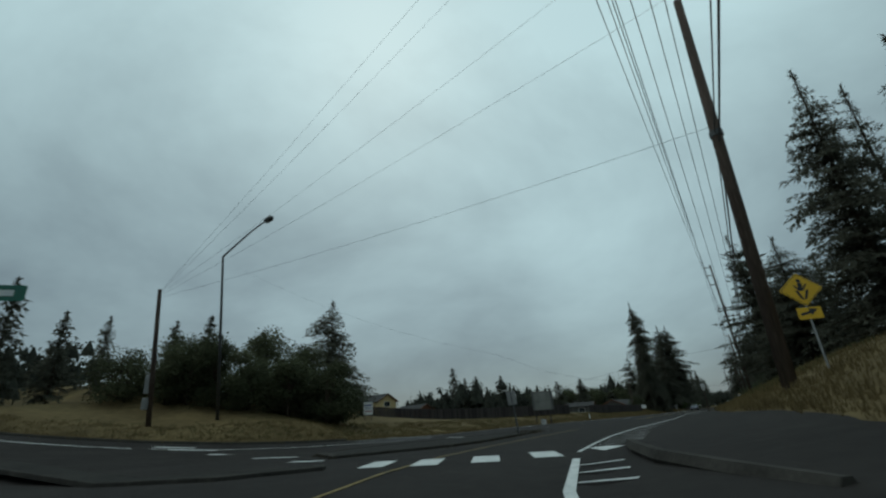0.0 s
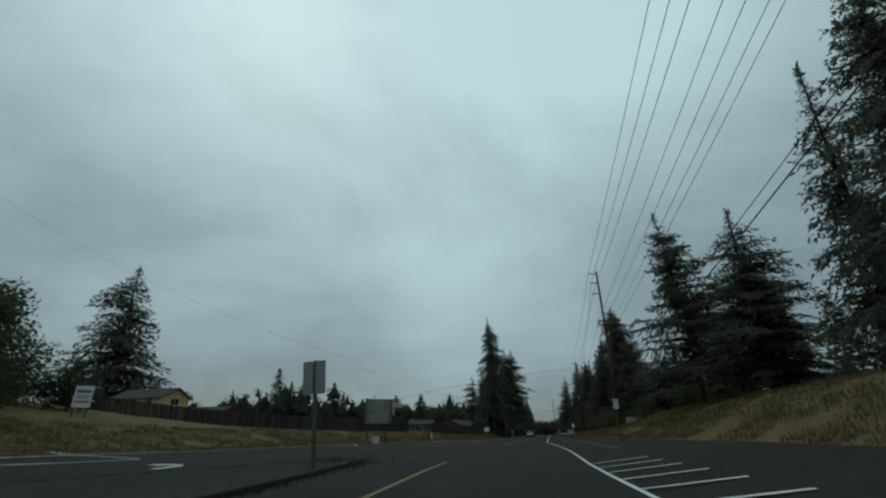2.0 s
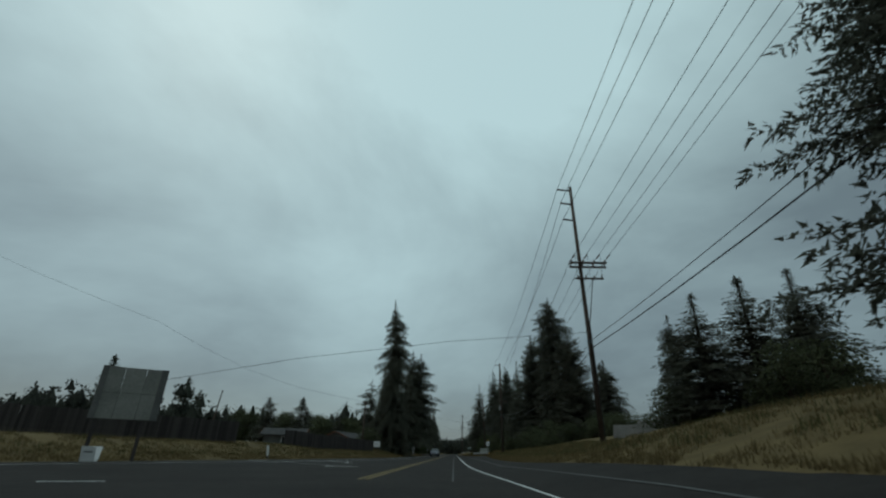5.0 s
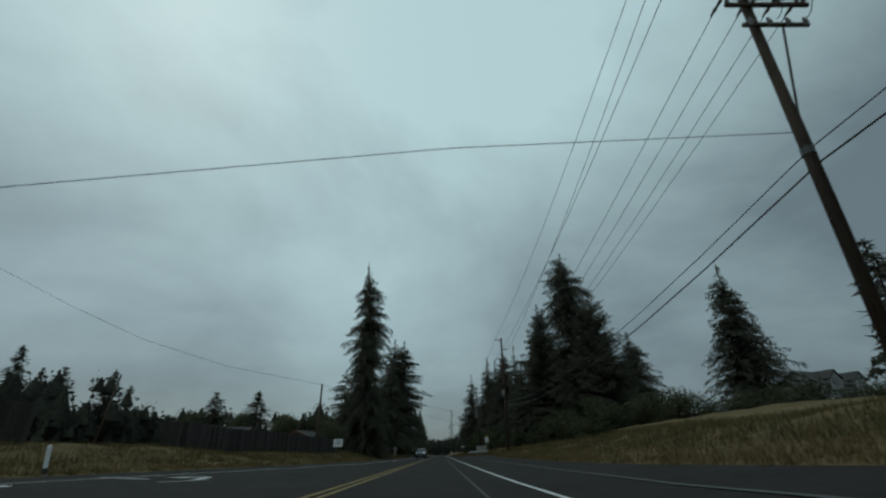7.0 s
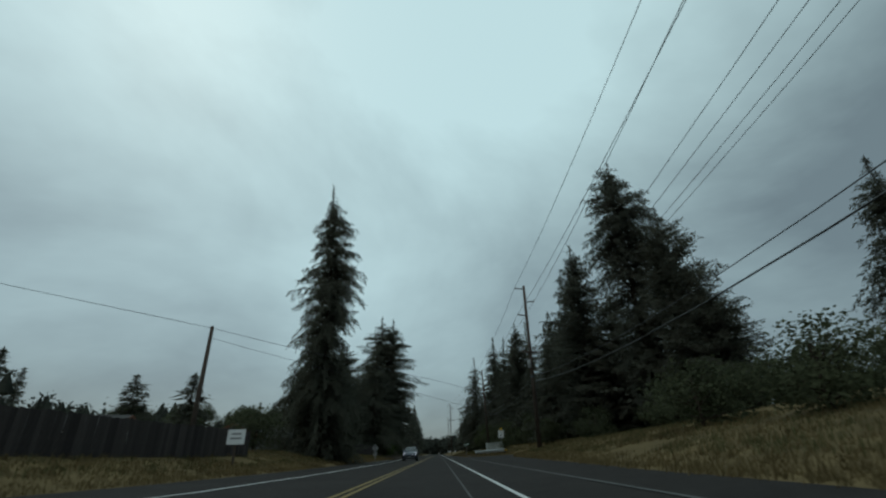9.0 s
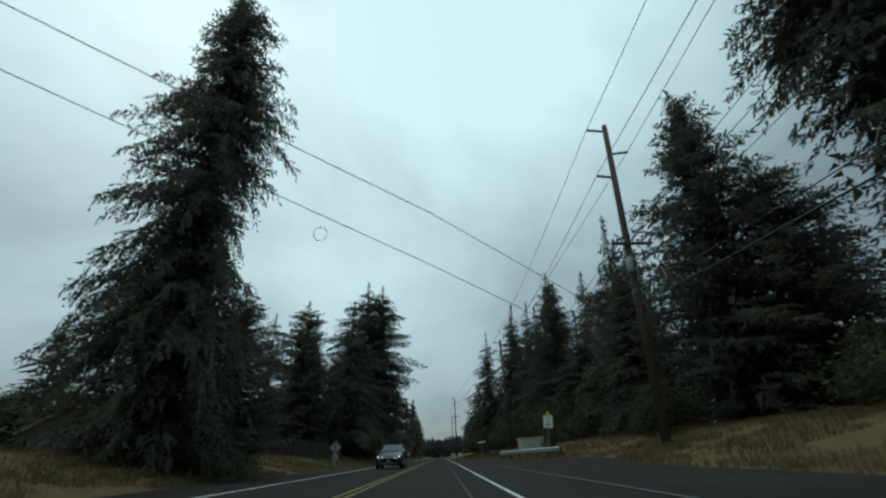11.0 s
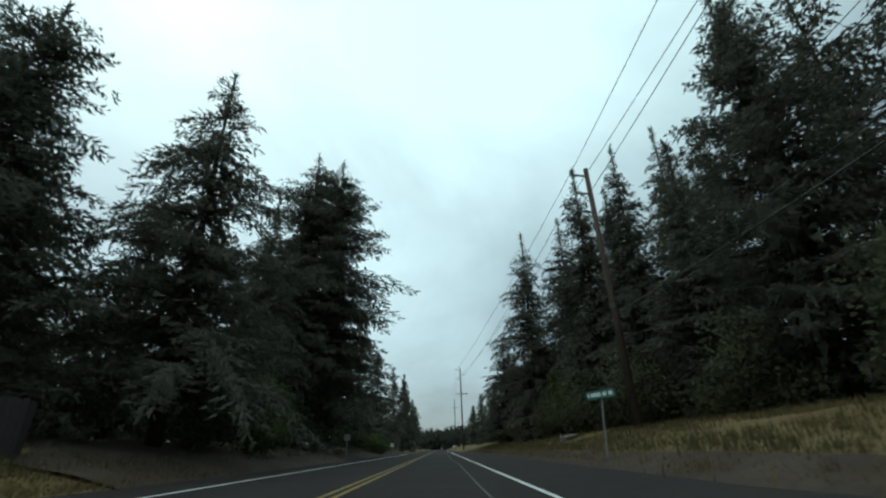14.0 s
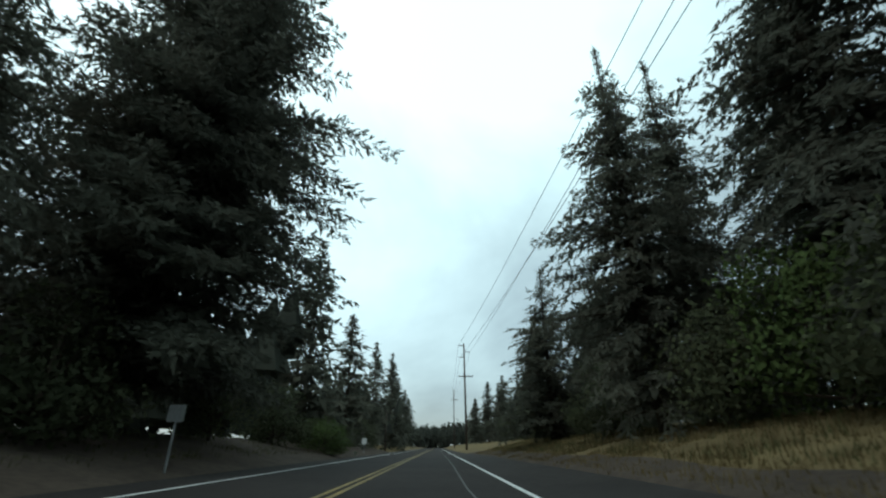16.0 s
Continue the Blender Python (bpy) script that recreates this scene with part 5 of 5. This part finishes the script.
# poster board
sx, sy = -30.9, 45.2
s = thing("poster_board", facing(sx, sy, height(sx, sy), 30), "white poster board on two wooden stakes in the grass", "sign")
for dx in (-0.42, 0.42):
    part("stake", Shape().box((dx, 0.05, 0.7), (0.07, 0.07, 2.2)), POLE_WOOD, s)
face = part("board", panel(lift(rect(1.15, 1.5, 0.02), 0, 1.35)), SIGN_WHITE, s)
bars = Shape()
for cz, w, h in ((1.72, 0.9, 0.2), (1.42, 0.95, 0.06), (1.27, 0.8, 0.06)):
    bars.slab(lift(rect(w, h, 0.01), 0, cz), 0.004, Matrix.Translation((0, -0.009, 0)))
part("lettering_bars", bars, SIGN_BLUE, face)
part("lettering_bars", Shape().slab(lift(rect(0.9, 0.12, 0.01), 0, 1.0), 0.004, Matrix.Translation((0, -0.009, 0))), SIGN_RED, face)

# big plywood board, seen from behind
sx, sy = -17.5, 70.9
s = thing("plywood_board", facing(sx, sy, 0.02, 30) @ Matrix.Diagonal((0.86, 1, 1, 1)), "large grey plywood board on two dark posts", "board")
for dx in (-1.45, 1.1):
    part("post", Shape().box((dx, 0.13, 2.0), (0.2, 0.16, 5.0)), FENCE_WOOD, s, "dark wooden post")
for i, (x0, x1) in enumerate(((-1.85, -0.62), (-0.6, 0.6), (0.62, 1.85))):
    for j, (z0, z1) in enumerate(((2.05, 3.4), (3.42, 4.8))):
        part("panel", Shape().box(((x0 + x1) / 2, 0.02, (z0 + z1) / 2), (x1 - x0, 0.03, z1 - z0), bevel=0.004), PLYWOOD, s)
for z in (2.7, 4.1):
    part("batten", Shape().box((0, 0.055, z), (3.5, 0.04, 0.09)), FENCE_WOOD, s)

for dx, w in ((-1.72, 0.34), (1.66, 0.42)):
    part("side_board", Shape().box((dx, -0.012, 3.43), (w, 0.03, 2.78), bevel=0.006), FENCE_GREY, s, "pale weathered upright board")
# small folding sign
s = thing("folding_sign", facing(-16.8, 68.4, height(-16.8, 68.4), 8), "small white folding sign standing on the verge", "sign")
for tilt in (-12, 12):
    leaf_panel = part("leaf", Shape().slab(lift(rect(0.66, 0.68, 0.03), 0, 0.36), 0.02, Matrix.Translation((0, tilt * 0.011, 0)) @ Matrix.Rotation(radians(-tilt), 4, "X")), SIGN_WHITE, s)
part("lettering_bars", Shape().slab(lift(rect(0.4, 0.07, 0.01), 0, 0.46), 0.006, Matrix.Translation((0, -0.158, 0)) @ Matrix.Rotation(radians(12), 4, "X")), SIGN_BACK, s)

# white marker posts
for mx, my in ((-14.3, 84.5), (-24.1, 128.0), (-17.0, 118.0)):
    s = thing("marker_post", pose(mx, my, height(mx, my), 0, -7 if my < 100 else 0, 0), "short white marker post with a dark band", "post", "marker posts")
    part("post", Shape().tube([(0, 0, -0.2), (0, 0, 0.95), (0, 0, 1.0)], [0.08, 0.075, 0.05], 10), SIGN_WHITE, s)
    part("band", Shape().tube([(0, 0, 0.0), (0, 0, 0.22)], 0.086, 10), SIGN_BLACK, s)


# ---- guard rail and pale box ----
def guard_rail():
    a, b = Vector((5.45, 161.4, 0)), Vector((8.25, 151.4, 0))
    root = thing("guard_rail", pose(0, 0, 0), "galvanised guard rail on dark wooden posts", "guard rail")
    section = [(0.0, -0.16), (0.03, -0.14), (0.08, -0.09), (0.08, -0.06), (0.02, -0.02), (0.02, 0.02), (0.08, 0.06), (0.08, 0.09), (0.03, 0.14), (0.0, 0.16)]
    d = (b - a).normalized()
    out = Vector((-d.y, d.x, 0))
    if out.x > 0:
        out = -out
    s = Shape()
    n = 14
    for i in range(n + 1):
        p = a.lerp(b, i / n)
        z = height(p.x, p.y) + 0.46 - 0.12 * i / n
        for u, w in section:
            q = p + out * (u + 0.1)
            s.v.append((q.x, q.y, z + w))
    m = len(section)
    s.f = [(i * m + j, i * m + j + 1, (i + 1) * m + j + 1, (i + 1) * m + j) for i in range(n) for j in range(m - 1)]
    rail = part("rail", s, GALVANISED, root)
    mod = rail.modifiers.new("thick", "SOLIDIFY")
    mod.thickness = 0.006
    for i in range(7):
        p = a.lerp(b, (i + 0.15) / 6.3) - Vector((0, 0, 0.12 * (i + 0.15) / 6.3))
        part("post", Shape().box((p.x, p.y, height(p.x, p.y) + 0.12 + p.z), (0.16, 0.18, 1.0)), FENCE_WOOD, root)
    p = b
    z = height(p.x, p.y) + 0.33
    end = part("end_piece", Shape().box((p.x + 0.05, p.y - 0.1, z), (0.24, 0.3, 0.44)), SIGN_BLACK, root, "black end terminal with yellow stripes")
    for k in (-0.13, 0.0, 0.13):
        part("stripe", Shape().box((p.x + 0.05, p.y - 0.257, z + k), (0.26, 0.012, 0.05), Matrix.Rotation(radians(35), 3, "Y")), SIGN_YELLOW, end)
    return root


guard_rail()
sx, sy = 8.2, 160.6
s = thing("utility_box", pose(sx, sy, height(7.0, 160) - 0.1, 0, -4, 6) @ Matrix.Diagonal((1.08, 1, 1.15, 1)), "pale metal utility box behind the guard rail", "utility box")
part("body", Shape().box((0, 0, 0.6), (2.3, 1.2, 1.25), bevel=0.03), PALE_METAL, s)
part("lid", Shape().box((0, 0, 1.26), (2.4, 1.3, 0.07)), PALE_METAL, s)
for dx in (-0.58, 0.58):
    part("door", Shape().box((dx, -0.62, 0.62), (1.08, 0.03, 1.05)), PALE_METAL, s)
# concrete drain cover on the bank
sx, sy = 8.0, 190.4
s = thing("drain_chamber", pose(sx, sy, height(sx, sy) - 0.56, 0, -8, 34) @ Matrix.Diagonal((0.5, 0.5, 1, 1)), "grey concrete drain chamber set into the grassy bank", "drain")
part("chamber", Shape().box((0, 0, 0.3), (2.2, 1.0, 0.8), bevel=0.03), CONCRETE, s)
part("cover", Shape().box((0, 0, 0.745), (2.35, 1.15, 0.1), bevel=0.02), CONCRETE, s, "pale concrete cover slab")
part("stake", Shape().box((-1.9, -0.4, 0.55), (0.035, 0.035, 1.0)), SIGN_WHITE, s, "thin white wooden stake")
# concrete barrier beside the driveway
for i in range(3):
    bx, by = 11.6 + i * 1.15, 75.4 - i * 1.05
    s = solo("concrete_barrier", Shape().add([(-0.85, -0.3, -0.3), (0.85, -0.3, -0.3), (0.85, 0.3, -0.3), (-0.85, 0.3, -0.3), (-0.85, -0.22, 0.2), (0.85, -0.22, 0.2), (0.85, 0.22, 0.2), (-0.85, 0.22, 0.2), (-0.84, -0.1, 0.78), (0.84, -0.1, 0.78), (0.84, 0.1, 0.78), (-0.84, 0.1, 0.78)],
                                             [(0, 3, 2, 1), (0, 1, 5, 4), (1, 2, 6, 5), (2, 3, 7, 6), (3, 0, 4, 7), (4, 5, 9, 8), (5, 6, 10, 9), (6, 7, 11, 10), (7, 4, 8, 11), (8, 9, 10, 11)]),
             CONCRETE, "weathered grey concrete barrier on the grass", "barrier", group="concrete barriers", m=pose(bx, by, height(bx, by), 0, 0, -42))


# ---- fences ----
def board_fence(points, tall, label):
    root = thing("board_fence", pose(*points[0], 0), label, "fence", "dark board fences")
    ox, oy = points[0]
    board = Shape().box((0, 0, tall / 2), (0.192, 0.025, tall), bevel=0.006).mesh("board", FENCE_WOOD)
    post = Shape().box((0, 0.07, tall / 2), (0.1, 0.1, tall + 0.1)).mesh("post", FENCE_WOOD)
    rng = random.Random(3)
    k = 0
    for (x0, y0), (x1, y1) in zip(points, points[1:]):
        length = math.hypot(x1 - x0, y1 - y0)
        n = int(length / 0.2)
        a = math.degrees(math.atan2(y1 - y0, x1 - x0))
        for i in range(n):
            u = (i + 0.5) / n
            x, y = x0 + (x1 - x0) * u, y0 + (y1 - y0) * u
            ob = new("board", board)
            ob.parent = root
            ob.matrix_local = pose(x - ox, y - oy, height(x, y) - 0.1 + rng.uniform(-0.03, 0.03), 0, rng.uniform(-0.6, 0.6), a)
            if k % 12 == 0:
                ob = new("post", post)
                ob.parent = root
                ob.matrix_local = pose(x - ox, y - oy, height(x, y) - 0.1, 0, 0, a)
            k += 1
    return root


board_fence([(-46, 60), (-35, 70), (-24, 82), (-19.2, 89)], 1.85, "dark weathered board fence along the verge")
board_fence([(-17.6, 97), (-15.1, 101), (-12.8, 115), (-12.2, 123)], 1.6, "dark weathered board fence along the verge")
board_fence([(-16.5, 142), (-14.6, 153), (-14.0, 158.5), (-11.9, 165.4), (-11.0, 173)], 1.5, "dark weathered board fence below the conifers")


# ---- houses ----
def house(m, length, depth, wall, ridge, wall_mat, label, openings, wing=None):
    """A low house with a gabled roof along x; openings are (side, along, sill, width, height)."""
    root = thing("house", m, label, "house")
    w, d = length / 2, depth / 2
    body = Shape()
    outline = [(-d, -4.5), (d, -4.5), (d, wall), (0, ridge), (-d, wall)]
    n = len(outline)
    body.v = [(-w, y, z) for y, z in outline] + [(w, y, z) for y, z in outline]
    body.f = [tuple(range(n))[::-1], tuple(range(n, 2 * n))] + [(i, (i + 1) % n, (i + 1) % n + n, i + n) for i in range(n)]
    part("wall", body, wall_mat, root)
    for side in (-1, 1):
        run, rise = d + 0.6, (ridge - wall) / d * (d + 0.6)
        a = math.atan2(ridge - wall, d)
        c = Vector((0, side * run / 2, ridge - rise / 2 + 0.1))
        part("roof", Shape().box(c, (length + 1.2, math.hypot(run, rise), 0.16), Matrix.Rotation(-side * a, 3, "X")), ROOFING, root, "dark shingle roof slope")
        for e in (-1, 1):
            part("barge_board", Shape().box(c + Vector((e * (w + 0.62), 0, -0.04)), (0.05, math.hypot(run, rise), 0.2), Matrix.Rotation(-side * a, 3, "X")), SIGN_BACK if wall_mat is PALE_SIDING else RED_BROWN, root)
    for side, u, sill, ow, oh in openings:
        if side in ("front", "back"):
            s = -1 if side == "front" else 1
            turn, p = Matrix.Identity(3), Vector((u, s * (d + 0.01), sill + oh / 2))
        else:
            s = -1 if side == "west" else 1
            turn, p = Matrix.Rotation(radians(90), 3, "Z"), Vector((s * (w + 0.01), u, sill + oh / 2))
        win = part("window", Shape().box(p, (ow + 0.16, 0.08, oh + 0.16), turn), SIGN_WHITE, root)
        out = Vector((0, s * 0.03, 0)) if side in ("front", "back") else Vector((s * 0.03, 0, 0))
        for e in (-1, 1):
            part("pane", Shape().box(p + out + turn @ Vector((e * ow / 4, 0, 0)), (ow / 2 - 0.05, 0.05, oh), turn), DARK_GLASS, win)
    return root


hx, hy = -79.0, 100.0
house(pose(hx, hy, height(hx, hy) + 2.6, 0, 0, -8), 14.0, 6.6, 2.3, 4.1, CREAM, "cream bungalow with a low dark shingle roof", [("east", 0.0, 0.9, 1.9, 1.2), ("front", -4.5, 0.9, 1.8, 1.1), ("front", -0.5, 0.9, 1.2, 1.1), ("front", 4.0, 0.7, 1.6, 1.4)])
hx, hy = -70.5, 109.0
house(pose(hx, hy, height(hx, hy) + 0.1, 0, 0, -8), 9.0, 6.0, 2.3, 3.6, RED_BROWN, "red-brown house with a low dark roof", [("east", 0.0, 0.8, 1.2, 1.1), ("front", 2.0, 0.8, 1.4, 1.1)])
hx, hy = 71.0, 153.0
pale_house = house(pose(hx, hy, height(hx, hy) + 2.2, 0, 0, 20), 11.0, 9.0, 4.6, 7.2, PALE_SIDING, "pale two-storey house behind the conifers", [("front", -4.0, 0.8, 1.6, 1.4), ("front", 0.0, 0.3, 1.2, 2.0), ("front", 4.5, 0.8, 1.6, 1.4), ("front", -4.0, 3.0, 1.4, 1.1), ("front", 3.5, 3.0, 1.4, 1.1), ("west", 0, 1.0, 1.4, 1.3)])
for u in (-3.6, 3.2):
    dormer = Shape()
    outline = [(-1.6, 3.4), (1.6, 3.4), (1.6, 5.3), (0.0, 6.7), (-1.6, 5.3)]
    dormer.v = [(u + x, -5.2, z) for x, z in outline] + [(u + x, -1.5, z) for x, z in outline]
    dormer.f = [(0, 1, 2, 3, 4), (9, 8, 7, 6, 5)] + [(i, i + 5, (i + 1) % 5 + 5, (i + 1) % 5) for i in range(5)]
    body = part("dormer", dormer, PALE_SIDING, pale_house)
    part("pane", Shape().box((u, -5.22, 4.7), (1.3, 0.06, 1.1)), DARK_GLASS, body)
    for side in (-1, 1):
        c = Vector((u + side * 0.9, -3.45, 6.05))
        part("roof", Shape().box(c, (2.5, 4.0, 0.14), Matrix.Rotation(side * math.atan2(1.4, 1.6), 3, "Y")), ROOFING, body)
hx, hy = -24.0, 160.5
house(pose(hx, hy, height(hx, hy) - 0.4, 0, 0, 78), 16.0, 8.0, 1.9, 3.5, GREY_SIDING, "low house with a grey roof behind the fence", [("front", -3, 0.7, 1.4, 1.0)])
hx, hy = -29.5, 131.0
house(pose(hx, hy, height(hx, hy) - 0.3, 0, 0, 10), 6.5, 4.5, 1.8, 2.7, GREY_SIDING, "small pale shed beyond the verge", [("front", 0.5, 0.3, 1.4, 1.1)])


# ---- oncoming car, standing ----
def wheel_parts(root, x, y):
    tyre = part("wheel", Shape().tube([(x - 0.11, y, 0.34), (x - 0.1, y, 0.34), (x + 0.1, y, 0.34), (x + 0.11, y, 0.34)], [0.29, 0.34, 0.34, 0.29], 20), TYRE, root, "black rubber tyre", True)
    side = 1 if x > 0 else -1
    part("rim", Shape().tube([(x + side * 0.09, y, 0.34), (x + side * 0.118, y, 0.34)], [0.23, 0.2], 14), GALVANISED, tyre, "grey alloy rim")
    return tyre


def parked_car():
    x, y = -3.6, 155.8
    root = thing("car", pose(x, y, height(x, y) + 0.01), "dark blue crossover car with lit headlights on the road", "car")
    # rings from nose (-y) to tail: y, half width, sill, belt, roof half width, roof
    rings = [(-2.22, 0.62, 0.34, 0.62, 0.5, 0.66), (-2.12, 0.82, 0.24, 0.74, 0.7, 0.80), (-1.7, 0.90, 0.22, 0.86, 0.78, 0.93), (-0.95, 0.92, 0.22, 0.98, 0.82, 1.06), (-0.7, 0.92, 0.22, 1.0, 0.80, 1.12),
             (0.1, 0.93, 0.22, 1.02, 0.66, 1.60), (0.7, 0.93, 0.22, 1.03, 0.65, 1.64), (1.5, 0.92, 0.22, 1.04, 0.63, 1.58), (2.05, 0.88, 0.26, 1.02, 0.66, 1.2), (2.22, 0.78, 0.36, 0.92, 0.6, 0.98)]
    s = Shape()
    for yy, hw, sill, belt, rw, roof in rings:
        prof = [(-hw * 0.93, sill), (-hw, sill + 0.18), (-hw, belt - 0.1), (-hw * 0.96, belt), (-rw, roof - 0.05), (-rw * 0.8, roof), (rw * 0.8, roof), (rw, roof - 0.05), (hw * 0.96, belt), (hw, belt - 0.1), (hw, sill + 0.18), (hw * 0.93, sill)]
        s.v += [(px, yy, pz) for px, pz in prof]
    n = 12
    s.f = [(i * n + j, i * n + (j + 1) % n, (i + 1) * n + (j + 1) % n, (i + 1) * n + j) for i in range(len(rings) - 1) for j in range(n)]
    s.f += [tuple(range(n)), tuple(range(len(s.v) - 1, len(s.v) - n - 1, -1))]
    part("body", s, CAR_PAINT, root, smooth=True)
    part("windscreen", Shape().add([(-0.72, -0.64, 1.19), (0.72, -0.64, 1.19), (0.55, 0.06, 1.61), (-0.55, 0.06, 1.61)], [(0, 1, 2, 3)]), DARK_GLASS, root)
    for side in (-1, 1):
        part("side_window", Shape().add([(side * 0.905, -0.4, 1.05), (side * 0.90, 1.4, 1.09), (side * 0.69, 1.3, 1.52), (side * 0.70, 0.15, 1.54)], [(0, 1, 2, 3)]), DARK_GLASS, root)
        lamp = part("headlight", Shape().add([(side * 0.40, -2.19, 0.715), (side * 0.82, -2.05, 0.775), (side * 0.84, -2.02, 0.815), (side * 0.42, -2.175, 0.755)], [(0, 1, 2, 3)]), HEADLIGHT, root, "lit white headlight strip")
        part("mirror", Shape().box((side * 1.02, -0.45, 1.08), (0.22, 0.12, 0.15), bevel=0.04), CAR_PAINT, root)
        for yy in (-1.38, 1.36):
            wheel_parts(root, side * 0.84, yy)
    part("grille", Shape().box((0, -2.19, 0.52), (0.95, 0.06, 0.22), bevel=0.02), SIGN_BLACK, root)
    part("bumper", Shape().box((0, -2.2, 0.33), (1.3, 0.1, 0.14), bevel=0.03), SIGN_BLACK, root)
    part("plate_bar", Shape().box((0, -2.235, 0.5), (0.32, 0.02, 0.13)), SIGN_BACK, root)
    return root


HEADLIGHT = material("headlight_glow", (0.8, 0.85, 1.0), (0.9, 0.92, 1.0), 2.0, 0.2)
HEADLIGHT.node_tree.nodes["Principled BSDF"].inputs["Emission Color"].default_value = (0.85, 0.9, 1.0, 1)
HEADLIGHT.node_tree.nodes["Principled BSDF"].inputs["Emission Strength"].default_value = 1.2
parked_car()


# ---- grass ----
def grass(name, spots, mat, label, seed, tall=(0.08, 0.25), blades=8):
    rng = np.random.RandomState(seed)
    verts, faces = [], []
    for x, y in spots:
        z = height(x, y) - 0.06
        for _ in range(blades):
            a, h = rng.uniform(0, 6.28), rng.uniform(*tall)
            px, py = x + rng.normal(0, 0.16), y + rng.normal(0, 0.16)
            lean = rng.uniform(0.1, 0.5) * h
            w = 0.010 + 0.014 * rng.rand()
            dx, dy = math.cos(a), math.sin(a)
            k = len(verts)
            verts += [(px - dy * w, py + dx * w, z), (px + dy * w, py - dx * w, z), (px + dx * lean, py + dy * lean, z + h)]
            faces.append((k, k + 1, k + 2))
    me = bpy.data.meshes.new(name)
    me.from_pydata(verts, [], faces)
    me.materials.append(mat)
    return tagged(new(name, me), label, "grass", "", "stuff")


def verge_spots(seed, count, side, reach, y0, y1, gap=0.15):
    rng = np.random.RandomState(seed)
    out = []
    for _ in range(count):
        y = rng.uniform(y0, y1)
        u = gap + reach * rng.rand() ** 1.6
        x = along(EDGE_RIGHT, y) + u if side > 0 else along(EDGE_LEFT, y) - u
        if noise.noise((x * 0.3, y * 0.3, 7)) > -0.35:
            out.append((x, y))
    return out


grass("verge_grass", verge_spots(1, 24000, 1, 9.0, 8, 235), GRASS, "dry yellow grass on the bank", 11)
grass("verge_grass", verge_spots(2, 17000, -1, 7.0, 10, 178), GRASS, "dry yellow grass on the verge", 12)
grass("verge_weeds", verge_spots(3, 4200, 1, 8.0, 20, 235, 1.6), GREEN_GRASS, "green weeds growing among dry grass", 13, (0.12, 0.35))
grass("verge_weeds", verge_spots(4, 3500, -1, 7.0, 15, 235, 1.5), GREEN_GRASS, "green weeds growing among dry grass", 14, (0.12, 0.35))
grass("verge_weeds", [(-4.3 + 0.5 * random.gauss(0, 1), 32.2 + 0.8 * random.gauss(0, 1)) for _ in range(90)], WEED_BROWN, "weeds growing on the traffic island", 15, (0.12, 0.3))
edge_weeds = random.Random(9)
kerb_points = [(-4.6, 13.6), (-2.2, 18.5), (-2.1, 21.5), (-3.0, 27.5), (-3.9, 32.6), (-4.9, 33.6), (-6.6, 27), (-8.6, 19.5), (-7.6, 15.6), (-4.6, 13.6)]
spots = []
for (x0, y0), (x1, y1) in zip(kerb_points, kerb_points[1:]):
    for i in range(int(12 * math.hypot(x1 - x0, y1 - y0))):
        u = edge_weeds.random()
        if noise.noise((x0 + (x1 - x0) * u, y0 + (y1 - y0) * u, 2)) > -0.15:
            spots.append((x0 + (x1 - x0) * u + edge_weeds.gauss(0, 0.12), y0 + (y1 - y0) * u + edge_weeds.gauss(0, 0.12)))
grass("kerb_weeds", spots, WEED_BROWN, "withered brown weeds along the kerb of the island", 16, (0.08, 0.24), 6)
